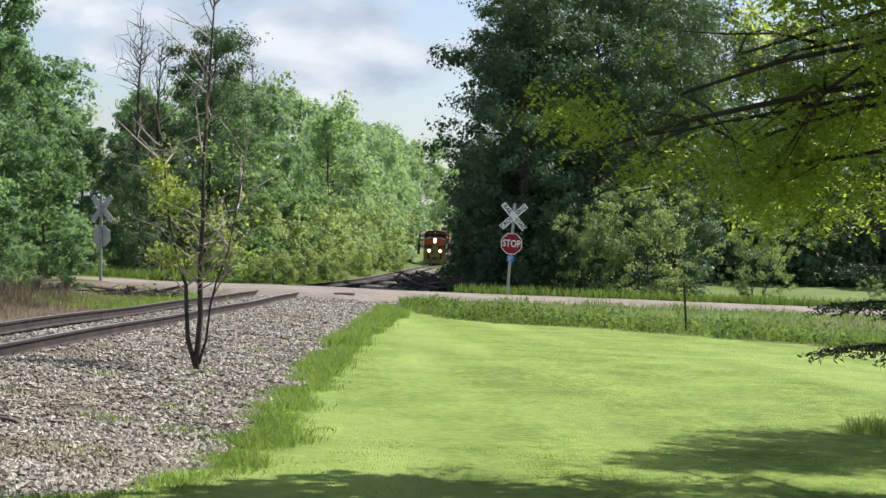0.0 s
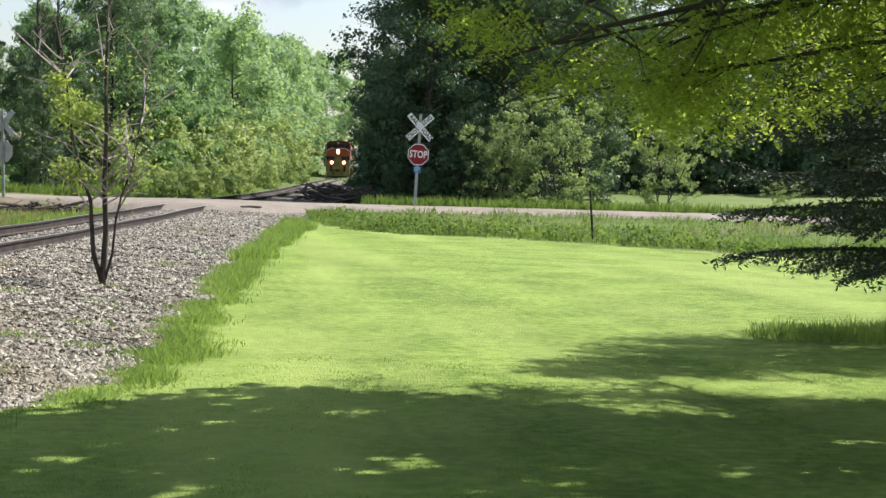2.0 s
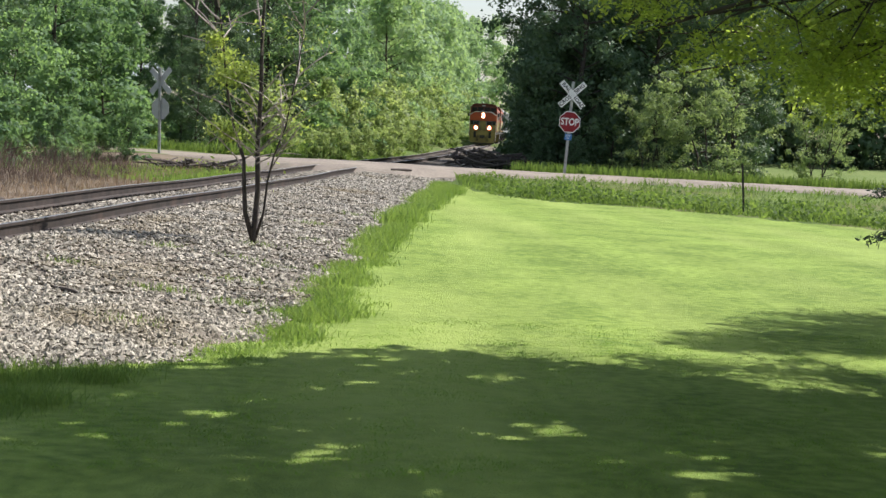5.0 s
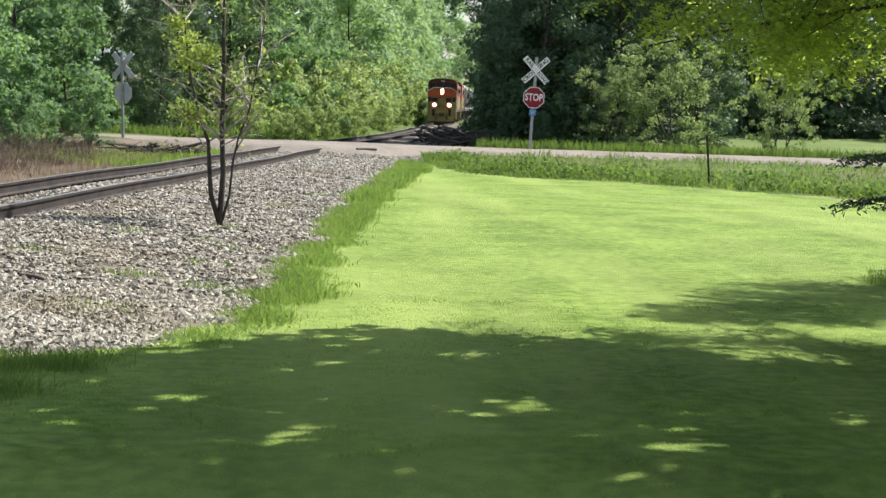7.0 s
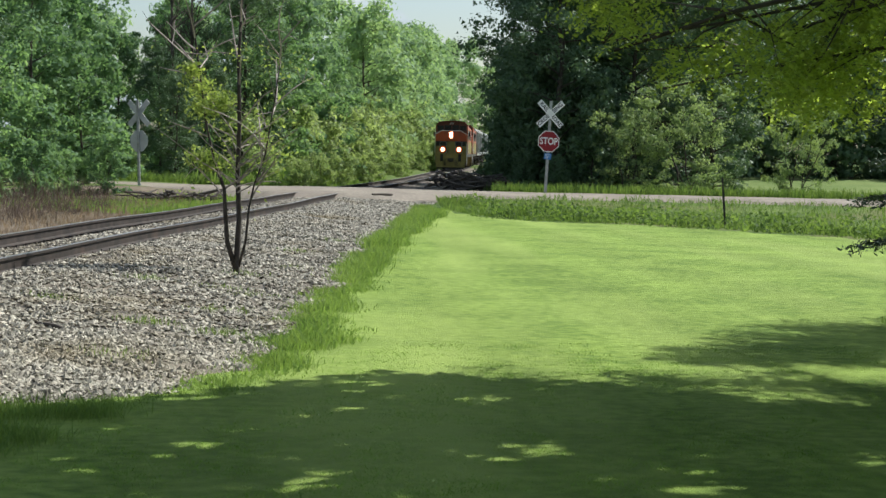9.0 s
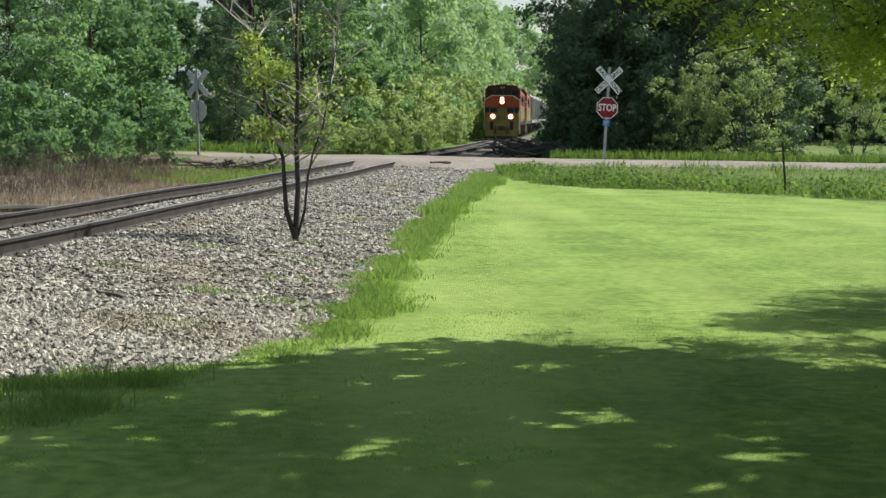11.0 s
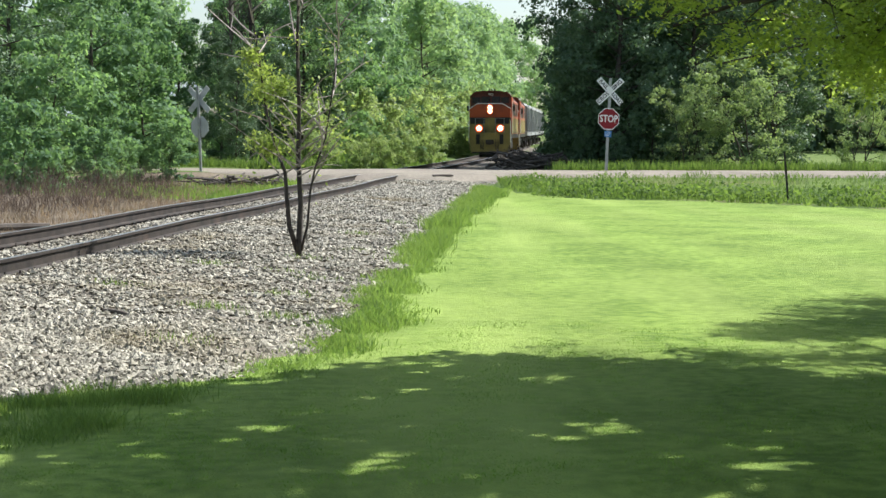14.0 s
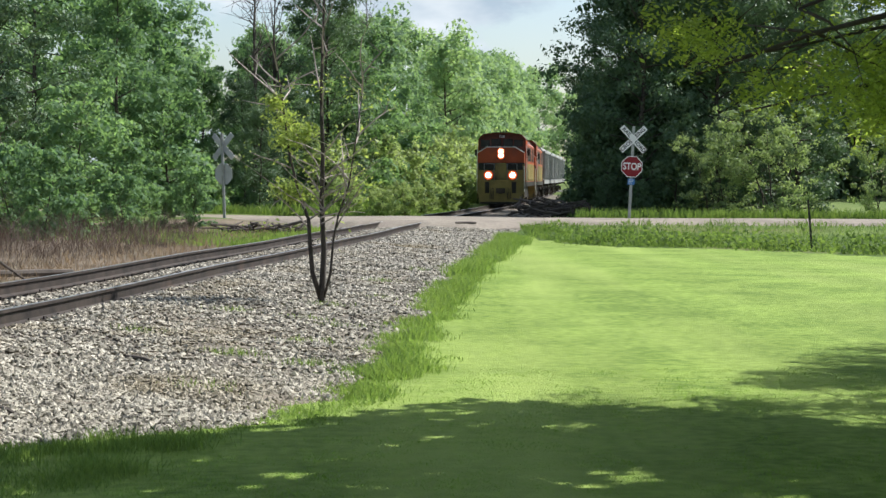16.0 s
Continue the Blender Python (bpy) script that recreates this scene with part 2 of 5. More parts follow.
# Emissive rings of falling strength imitate bloom round the lit lamps
M_HALO = [glow("lit_reflector", (1.0, 0.34, 0.15), 1.5), glow("lit_reflector_edge", (1.0, 0.18, 0.06), 0.62), glow("lamp_halo_outer", (1.0, 0.13, 0.04), 0.22)]


# ------------------------------------------------------------------ mesh tools
def part(name, bm, mat, parent, label="", smooth=False):
    """One bmesh (or mesh) as one mesh object under a thing or under a part."""
    if isinstance(bm, bpy.types.Mesh):
        data = bm
    else:
        data = bpy.data.meshes.new(name)
        bm.to_mesh(data)
        bm.free()
    for m in (mat if isinstance(mat, (list, tuple)) else [mat]):
        if m.name not in [x.name for x in data.materials]:
            data.materials.append(m)
    if smooth:
        for p in data.polygons:
            p.use_smooth = True
    ob = new(name, data)
    ob.parent = parent
    if label:
        tagged(ob, label)
    return ob


def thing(name, label, category, at=None, group="", kind=""):
    ob = new(name)
    ob.empty_display_size = 0.3
    if at is not None:
        ob.matrix_world = at
    return tagged(ob, label, category, group, kind)


def box(bm, x0, x1, y0, y1, z0, z1, bevel=0.0, taper=0.0):
    b = bmesh.ops.create_cube(bm, size=1.0)
    vs = b["verts"]
    for v in vs:
        k = 1.0 - taper if v.co.z > 0 else 1.0
        v.co = Vector(((x0 + x1) / 2 + v.co.x * k * (x1 - x0), (y0 + y1) / 2 + v.co.y * k * (y1 - y0), (z0 + z1) / 2 + v.co.z * (z1 - z0)))
    if bevel:
        es = list({e for v in vs for e in v.link_edges})
        bmesh.ops.bevel(bm, geom=es, offset=bevel, segments=2, profile=0.6, affect="EDGES")
    return bm


def boxed(*a, **k):
    return box(bmesh.new(), *a, **k)


def tube(bm, points, radii, sides=6):
    """A bent, tapered tube along points."""
    rings = []
    points = [Vector(p) for p in points]
    for i, p in enumerate(points):
        d = points[min(i + 1, len(points) - 1)] - points[max(i - 1, 0)]
        d.normalize()
        a = d.orthogonal().normalized() if abs(d.z) > 0.9 else d.cross(Vector((0, 0, 1))).normalized()
        if abs(d.z) > 0.9:
            a = (Vector((1, 0, 0)) - d * d.x).normalized()
        b = d.cross(a)
        rings.append([bm.verts.new(p + (a * math.cos(t) + b * math.sin(t)) * radii[i]) for t in (2 * math.pi * k / sides for k in range(sides))])
    for r, s in zip(rings, rings[1:]):
        for k in range(sides):
            bm.faces.new((r[k], r[(k + 1) % sides], s[(k + 1) % sides], s[k]))
    bm.faces.new(rings[0][::-1])
    bm.faces.new(rings[-1])
    return bm


def disc(bm, centre, radius, axis, depth, sides=20, bevel=0.0):
    """A round plate or drum, its axis along x, y or z."""
    r = bmesh.ops.create_cone(bm, cap_ends=True, segments=sides, radius1=radius, radius2=radius, depth=depth)
    turn = {"x": pose(0, 0, 0, 0, 90, 0), "y": pose(0, 0, 0, 90, 0, 0), "z": Matrix()}[axis]
    bmesh.ops.transform(bm, verts=r["verts"], matrix=Matrix.Translation(centre) @ turn)
    return bm


def soup(name, corners, sides):
    """A mesh of loose flat pieces; corners: array (pieces, sides, 3)."""
    corners = np.ascontiguousarray(corners, dtype=np.float32)
    n = len(corners)
    me = bpy.data.meshes.new(name)
    me.vertices.add(n * sides)
    me.vertices.foreach_set("co", corners.ravel())
    me.loops.add(n * sides)
    me.loops.foreach_set("vertex_index", np.arange(n * sides, dtype=np.int32))
    me.polygons.add(n)
    me.polygons.foreach_set("loop_start", np.arange(0, n * sides, sides, dtype=np.int32))
    me.update(calc_edges=True)
    return me


def unit(v):
    return v / (np.linalg.norm(v, axis=-1, keepdims=True) + 1e-9)


def leaf_corners(rng, at, size, slim=0.55, lift=0.6, spread=0.35, along=None, face=None):
    """Leaf-shaped kites at the given places; lift: how far they face upwards."""
    n = len(at)
    normal = unit(rng.normal(size=(n, 3)) * (1.0 if face is None else 0.5) + np.array([0, 0, lift * (1.6 if face is None else 0.7)]) + (0 if face is None else face * 1.15))
    a = rng.normal(size=(n, 3)) if along is None else along + rng.normal(size=(n, 3)) * 0.3
    a = unit(a - normal * (a * normal).sum(1, keepdims=True))
    b = np.cross(normal, a)
    s = (size * (1 + spread * rng.normal(size=n))).clip(size * 0.35, size * 2)[:, None]
    droop = normal * s * 0.12
    return np.stack([at - a * s * 0.5, at + b * s * slim * 0.5 - droop * 0.2, at + a * s * 0.5 - droop, at - b * s * slim * 0.5 - droop * 0.2], axis=1)


def blades(rng, at, height, width, bend=0.35):
    """Grass blades: bent, tapered slips, two triangles each as one kite."""
    n = len(at)
    t = rng.uniform(0, 2 * np.pi, n)
    side = np.stack([np.cos(t), np.sin(t), np.zeros(n)], 1)
    t2 = rng.uniform(0, 2 * np.pi, n)
    lean = np.stack([np.cos(t2), np.sin(t2), np.zeros(n)], 1) * (rng.uniform(0, bend, n))[:, None]
    h = (height * rng.uniform(0.45, 1.15, n))[:, None]
    w = width * rng.uniform(0.6, 1.3, n)[:, None]
    upv = np.array([0, 0, 1.0])
    mid = at + upv * h * 0.55 + lean * h * 0.35
    tip = at + upv * h * 0.96 + lean * h
    return np.stack([at - side * w * 0.35, mid + side * w * 0.5, tip, mid - side * w * 0.5], axis=1)


# ------------------------------------------------------------------ the lie of the land
def smooth_line(xs, ys):
    """A smooth curve through knots, for arrays."""
    xs, ys = np.array(xs, float), np.array(ys, float)
    slope = np.gradient(ys, xs)

    def at(x):
        x = np.asarray(x, float)
        i = np.clip(np.searchsorted(xs, x) - 1, 0, len(xs) - 2)
        h = xs[i + 1] - xs[i]
        t = np.clip((x - xs[i]) / h, 0, 1)
        over = np.where(x < xs[0], (x - xs[0]) * slope[0], np.where(x > xs[-1], (x - xs[-1]) * slope[-1], 0))
        return ((2 * t**3 - 3 * t**2 + 1) * ys[i] + (t**3 - 2 * t**2 + t) * h * slope[i]
                + (-2 * t**3 + 3 * t**2) * ys[i + 1] + (t**3 - t**2) * h * slope[i + 1] + over)
    return at


track_x = smooth_line([5, 19, 30, 43, 66, 90, 117.7, 150, 250, 400], [-6.35, -5.22, -4.25, -3.12, -1.32, 1.05, 3.63, 6.38, 15.08, 28.1])
rail_z = smooth_line([0, 30, 62, 80, 110, 140, 400], [0.885, 0.735, 0.56, 0.475, 0.31, 0.235, 0.22])
road_y = smooth_line([-90, -30, -14, -6, 0, 12, 40, 90], [170, 104, 81, 73.5, 71.5, 69.5, 61, 40])
lawn_far = smooth_line([2.2, 3.6, 5, 7.6, 10.3, 15, 25, 45], [63, 56, 51.5, 48.3, 44, 39, 33, 25])
toe = smooth_line([4, 8, 10.4, 11.2, 11.8, 12.4, 13.2, 15, 18, 24, 31, 45, 60, 100, 420], [1.0, 1.4, 2.4, 3.2, 3.8, 4.4, 4.68, 4.72, 4.6, 4.5, 4.28, 4.05, 4.0, 4.0, 4.0])       # reach of the ballast from the track's middle
ROAD_Z = 0.50


def step(a, b, x):
    t = np.clip((x - a) / (b - a), 0, 1)
    return t * t * (3 - 2 * t)


def ground_z(x, y):
    x, y = np.asarray(x, float), np.asarray(y, float)
    base = 0.55 - 0.007 * np.clip(y, -20, 60) + 0.04 * np.sin(x * 0.35 + 1) * np.sin(y * 0.21)
    d = x - track_x(y)
    s = y - road_y(x)
    past = step(2.0, 8.0, y - lawn_far(x)) * step(0, 2, x)
    base = base - 0.30 * past * step(-3.6, -7, s)
    base = np.where(s < -3, base * step(3, 12, -s) + (ROAD_Z - 0.12) * (1 - step(3, 12, -s)), base)
    far = 0.28 + 0.25 * step(30, 90, s) + 0.55 * step(10, 42, s) * step(13, 22, x)
    base = np.where(s > -3, (ROAD_Z - 0.12) * (1 - step(3.2, 14, s)) + far * step(3.2, 14, s), base)
    near = 1 - step(1.7, toe(y) + 0.2, np.abs(d))
    bank = rail_z(y) - 0.42
    left = np.where(d < 0, 1 - step(2.2, 5.5, -d), near)
    z = base * (1 - left) + bank * left
    return np.where(d < -3, z + 0.12 * step(3, 9, -d), z)


def ballast_z(d, y):
    edge = toe(y)
    top, foot = rail_z(y) - 0.185, ground_z(track_x(y) + edge, y) + 0.01 - 0.05 * (1 - step(12.6, 14.5, y))
    k = np.clip((d - 1.5) / (edge - 1.5), 0, 1.1)
    return np.where(d < -1.7, top - 0.32 * np.clip((-d - 1.7) / 1.2, 0, 1), np.where(d < 1.5, top - 0.015 * (np.abs(d) < 0.7), top * (1 - k) + foot * k))


def grid_mesh(name, xs, ys, place, mats, pick=None, smooth=True):
    u, v = np.meshgrid(xs, ys)
    co = np.stack(place(u, v), -1).reshape(-1, 3)
    nx, ny = len(xs), len(ys)
    k = (np.arange(ny - 1)[:, None] * nx + np.arange(nx - 1)[None]).ravel()
    quads = np.stack([k, k + 1, k + nx + 1, k + nx], 1)
    me = bpy.data.meshes.new(name)
    me.from_pydata(co.tolist(), [], quads.tolist())
    for m in mats:
        me.materials.append(m)
    if pick is not None:
        c = co[quads].mean(1)
        me.polygons.foreach_set("material_index", pick(c[:, 0], c[:, 1]).astype(np.int32))
    me.polygons.foreach_set("use_smooth", np.full(len(quads), smooth))
    me.update()
    return me


def spread_axis(a, b, inner, outer):
    reach = [outer * k for k in (0.01, 0.025, 0.05, 0.1, 0.25, 0.5, 1.0)]
    return np.r_[[a - r for r in reach[::-1]], np.arange(a, b, inner), [b + r for r in reach]]


def ground_kind(x, y):
    d = x - track_x(y)
    lawn = (d > toe(y) - 0.1) & (y < lawn_far(x))
    meadow = (y > road_y(x) + 8) & (x > 14)
    bare = (d < -2) & (y < 72)
    return np.where(lawn, 0, np.where(meadow, 2, np.where(bare, 3, 1)))


rng = np.random.default_rng(3)
ground = tagged(new("ground", grid_mesh("ground", spread_axis(-45, 60, 0.6, 3000), spread_axis(0, 120, 0.6, 3000),
                lambda x, y: (x, y, ground_z(x, y)), [M_LAWN, M_ROUGH, M_MEADOW, M_DIRT], ground_kind)),
                "mown green lawn running into rough grass and meadow", "ground", kind="structure")

# ballast, in two lengths on either side of the road
wob = lambda d, y: 0.03 * np.sin(y * 1.7 + d * 2.1) * np.sin(d * 1.3 - y * 0.6) + 0.012 * np.sin(y * 7.1) * np.sin(d * 6.3)
for y0, y1, dy in ((3.0, 69.6, 0.25), (73.4, 420.0, 1.0)):
    ds = np.r_[-2.9, -2.3, -1.7, -1.2, -0.72, -0.4, 0, 0.4, 0.72, 1.1, 1.5, np.arange(1.8, 4.3, 0.3)]
    slope = lambda d, y: np.where(d > 1.5, 1.5 + (d - 1.5) * (toe(y) + 0.1 - 1.5) / 2.7, d)
    tagged(new("ballast", grid_mesh("ballast", ds, np.arange(y0, y1, dy), lambda d, y: (track_x(y) + slope(d, y) + 0.12 * np.sin(y * 1.1) * (d > 3.5), y, ballast_z(slope(d, y), y) + wob(d, y) * (d > 1.0)), [M_BALLAST])),
           "pale grey crushed-stone ballast bed of the railway", "ballast", kind="structure")

# gravel road with a flared apron at the crossing
rs = np.r_[-4.3, -3.4, -2.4, -1.2, 0, 1.2, 2.4, 3.4, 4.0]
road = tagged(new("road", grid_mesh("road", np.arange(-80, 80, 0.5), rs,
              lambda x, s: (x, road_y(x) + s * (1 + np.where(s < 0, 1.45, 0.35) * np.exp(-((x + 0.9) / 3.6) ** 2)) + 0.1 * np.sin(x * 1.3 + s),
                            ROAD_Z + 0.03 - 0.006 * s**2 + (0.055 - 0.008 * s) * np.exp(-((x + 0.9) / 3.2) ** 2) - 0.4 * np.clip(np.abs(s) - 3.4, 0, 1) + 0.012 * np.sin(x * 0.9) * np.sin(s * 2)), [M_ROAD])),
              "pale tan gravel road crossing the railway", "road", kind="structure")


# ------------------------------------------------------------------ track
def rail_bm(side, y0, y1, dy):
    """Flat-bottomed rail along the track, as foot, web and head."""
    half = 1.435 / 2 + 0.034
    outline = [(-0.072, -0.185), (0.072, -0.185), (0.072, -0.170), (0.011, -0.148), (0.011, -0.046), (0.036, -0.036), (0.036, -0.005), (0.028, 0.0),
               (-0.028, 0.0), (-0.036, -0.005), (-0.036, -0.036), (-0.011, -0.046), (-0.011, -0.148), (-0.072, -0.170)]
    bm, old = bmesh.new(), None
    for y in np.arange(y0, y1, dy):
        x, z = float(track_x(y)), float(rail_z(y))
        wave = 0.010 * math.sin(y * 0.45 + side) * (y < 60) + (0.028 * float(1 - step(40, 64, y)) if side < 0 else 0.0)
        ring = [bm.verts.new((x + side * half + a, y, z + b + wave)) for a, b in outline]
        if old:
            for k in range(len(ring)):
                f = bm.faces.new((old[k], old[(k + 1) % len(ring)], ring[(k + 1) % len(ring)], ring[k]))
                f.material_index = 1 if k in (7,) else 0
        old = ring
    return bm


track = thing("railway_track", "rusty single railway track on wooden ties in ballast", "railway track")
for side in (-1, 1):
    part("rail", rail_bm(side, 3.0, 420.0, 1.0), [M_RAIL, M_RAILTOP], track, "weathered steel rail with a worn shiny head")
tie_bm = boxed(-1.28, 1.28, -0.11, 0.11, -0.17, 0.0, bevel=0.012)
tie_me = bpy.data.meshes.new("tie")
tie_bm.to_mesh(tie_me)
tie_bm.free()
tie_me.materials.append(M_TIE)
rt = random.Random(5)
ty = [y for y in np.arange(4, 150, 0.53) if not 66.5 < y < 75.0][:270]
for y in ty:
    o = part("tie", tie_me, M_TIE, track)
    o.matrix_world = pose(float(track_x(y)) + rt.uniform(-0.05, 0.05), y + rt.uniform(-0.03, 0.03), float(rail_z(y)) - 0.184 - rt.uniform(0, 0.012), 0, rt.uniform(-0.6, 0.6), -5 + rt.uniform(-1.5, 1.5))


# steel clips under the rails and loose spikes
def clips():
    bm = bmesh.new()
    for y in ty[:110]:
        for side in (-1, 1):
            x, z = float(track_x(y)) + side * 0.7515, float(rail_z(y))
            box(bm, x - 0.10, x + 0.10, y - 0.09, y + 0.09, z - 0.193, z - 0.181)
            if rt.random() < 0.6:
                box(bm, x - 0.085, x + 0.085, y + 0.13, y + 0.16, z - 0.235, z - 0.177)
            for e in (-0.082, 0.074):
                box(bm, x + e, x + e + 0.016, y - 0.03, y - 0.012, z - 0.185, z - 0.150 + rt.uniform(0, 0.03) * (rt.random() < 0.2))
    return bm


tagged(part("rail_fastening", clips(), M_RAIL, track, "rusty tie plates, anchors and spikes"), kind="stuff")


# ------------------------------------------------------------------ trees
def limb_points(rng, a, direction, length, sag=0.0, n=5, jitter=0.12):
    pts, d, p = [np.array(a, float)], unit(np.array(direction, float)), np.array(a, float)
    for i in range(n - 1):
        d = unit(d + rng.normal(size=3) * jitter + np.array([0, 0, -sag]))
        p = p + d * length / (n - 1)
        pts.append(p.copy())
    return pts


def crown_profile(shape, k):
    if shape == "cone":
        return (1 - k) ** 0.8 + 0.05
    if shape == "column":
        return 0.55 + 0.45 * math.sin(math.pi * min(1, k * 1.05))
    if shape == "bush":
        return 0.75 + 0.25 * math.sin(math.pi * k)
    return 0.35 + 0.65 * math.sin(math.pi * (0.12 + 0.84 * k)) ** 0.8


def tree(name, label, category, seed, height, spread, leaf_mat, leaves, leaf, base=0.12, limbs=34, shape="round", trunk=0.16, clump=0.55, stems=1,
         bark=None, slim=0.6, at=None, group="", twigs=4, three=False):
    rng = np.random.default_rng(seed)
    wood, centres = [], []
    for s in range(stems):
        bm = bmesh.new()
        wood.append(bm)
        lean = rng.normal(size=2) * (0.03 if stems == 1 else 0.22)
        foot = np.array([0, 0, -0.15]) + (np.r_[rng.normal(size=2) * 0.25, 0] if stems > 1 else 0)
        stem = [foot]
        for k in range(1, 8):
            stem.append(foot + np.array([lean[0] * height * k / 7 + rng.normal() * 0.06, lean[1] * height * k / 7 + rng.normal() * 0.06, (height + 0.15) * k / 7]))
        tube(bm, stem, [trunk * (1 - 0.9 * k / 7) * (1.35 if k == 0 else 1) for k in range(8)], 7)
        for i in range(limbs // stems):
            k = base + (0.97 - base) * ((i + rng.uniform(0, 0.8)) / (limbs // stems))
            j = min(6, int(k * 7))
            p = stem[j] + (stem[j + 1] - stem[j]) * (k * 7 - j)
            turn = i * 2.4 + rng.uniform(-0.5, 0.5) + s
            kk = (k - base) / (1 - base)
            length = spread * crown_profile(shape, kk) * rng.uniform(0.62, 1.18)
            rise = rng.uniform(0.0, 0.45) + 0.7 * kk
            pts = limb_points(rng, p, (math.cos(turn), math.sin(turn), rise), length, 0.03)
            r = trunk * (0.42 - 0.26 * kk)
            tube(bm, pts, [r, r * 0.7, r * 0.5, r * 0.32, r * 0.12], 4)
            for w in range(twigs):
                q = pts[int(rng.integers(2, 5))]
                end = q + unit(rng.normal(size=3) + np.array([math.cos(turn), math.sin(turn), 0.3])) * length * rng.uniform(0.15, 0.42)
                if w < 2:
                    tube(bm, [q, (q + end) / 2 + rng.normal(size=3) * 0.05, end], [r * 0.25, r * 0.15, r * 0.05], 3)
                centres.append(end)
            centres.append(pts[-1])
            centres.append(pts[3])
    centres = np.array(centres)
    weight = rng.uniform(0.25, 1.0, len(centres)) ** 2.1
    pick = rng.choice(len(centres), leaves, p=weight / weight.sum())
    size = clump * rng.uniform(0.6, 1.35, len(centres))[pick][:, None]
    off = unit(rng.normal(size=(leaves, 3))) * (rng.uniform(0, 1, (leaves, 1)) ** 0.45) * size * np.array([1, 1, 0.62])
    pos = centres[pick] + off
    pos[:, 2] = np.maximum(pos[:, 2], 0.05)
    ob = thing(name, label, category, at, group)
    for bm in wood:
        part("trunk" if stems == 1 else "stem", bm, bark or M_BARK, ob, smooth=True)
    kites = leaf_corners(rng, pos, leaf, slim, 0.55, face=unit(off * np.array([1, 1, 1.5]) + 0.01))
    part("crown", soup("crown", kites[:, [3, 1, 2]] if three else kites, 3 if three else 4), leaf_mat, ob)
    return ob


def stand(x, y, turn=0.0, size=1.0, wide=1.0):
    return Matrix.Translation((x, y, float(ground_z(x, y)) - 0.05)) @ pose(0, 0, 0, 0, 0, turn) @ Matrix.Diagonal((size * wide, size * wide, size, 1))


def plant(source, places):
    for p in places:
        copy_thing(source, stand(*p))


W1 = tree("broadleaf_tree", "leafy green broadleaf tree at the edge of the wood", "tree", 11, 14.0, 3.6, M_LEAF, 14500, 0.255, base=0.08, limbs=34, at=stand(-18.6, 84, 10), group="wood edge", clump=0.95, twigs=3)
W2 = tree("broadleaf_tree", "tall slim green broadleaf tree at the edge of the wood", "tree", 12, 13.0, 2.7, M_LEAF, 13500, 0.22, base=0.06, limbs=34, shape="column", at=stand(-15.0, 87, 60), group="wood edge", clump=0.80, twigs=3)
W3 = tree("broadleaf_tree", "low bushy green young tree at the edge of the wood", "tree", 13, 6.0, 2.3, M_LEAF, 8800, 0.21, base=0.02, limbs=30, shape="bush", at=stand(-13.4, 79, 0), group="wood edge", trunk=0.08, clump=0.62, twigs=3)
W4 = tree("shrub", "small leafy green shrub before the wood", "shrub", 14, 2.4, 1.0, M_LEAF, 4200, 0.13, base=0.03, limbs=26, shape="bush", at=stand(-9.1, 67.3, 40, 0.8), group="wood edge shrubs", trunk=0.03, clump=0.28, twigs=3)
plant(W1, [(-21.5, 88, 60, 0.95), (-16.0, 100, 140, 0.62), (-10.3, 106, 30, 0.62), (-7.6, 116, 250, 0.80)])
plant(W2, [(-13.2, 74.5, 200, 0.72), (-12.2, 93, 300, 0.56), (-9.4, 99, 45, 0.68), (-5.2, 122, 90, 0.85), (-11.0, 112, 10, 0.8)])
plant(W3, [(-12.6, 62.5, 90, 0.75), (-14.8, 57.0, 200, 0.66), (-4.7, 97, 250, 0.95), (-4.0, 104, 110, 1.0), (-2.5, 112, 60, 0.95),
           (-1.5, 121, 200, 0.95), (-11.8, 79.5, 300, 0.9)])
plant(W4, [(-11.8, 68.5, 10, 1.5), (-10.4, 64.4, 100, 0.75), (-12.0, 58.0, 330, 0.9), (-11.6, 54, 15, 1.25), (-13.6, 51, 75, 1.4), (-10.5, 60.5, 200, 0.9), (-12.6, 47.0, 120, 1.0), (-10.2, 67.5, 50, 0.6), (-13.2, 56, 220, 1.3)])

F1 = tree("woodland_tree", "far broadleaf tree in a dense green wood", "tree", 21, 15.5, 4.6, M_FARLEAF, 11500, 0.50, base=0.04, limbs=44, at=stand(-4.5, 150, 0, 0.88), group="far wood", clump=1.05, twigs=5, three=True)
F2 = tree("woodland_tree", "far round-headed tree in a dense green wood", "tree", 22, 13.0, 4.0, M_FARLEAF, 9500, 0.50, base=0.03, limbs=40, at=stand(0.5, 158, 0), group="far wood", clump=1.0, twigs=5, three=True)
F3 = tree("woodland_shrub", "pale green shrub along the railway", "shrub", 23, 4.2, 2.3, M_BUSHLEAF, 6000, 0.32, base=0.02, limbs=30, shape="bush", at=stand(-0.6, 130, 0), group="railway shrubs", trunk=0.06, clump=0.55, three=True)
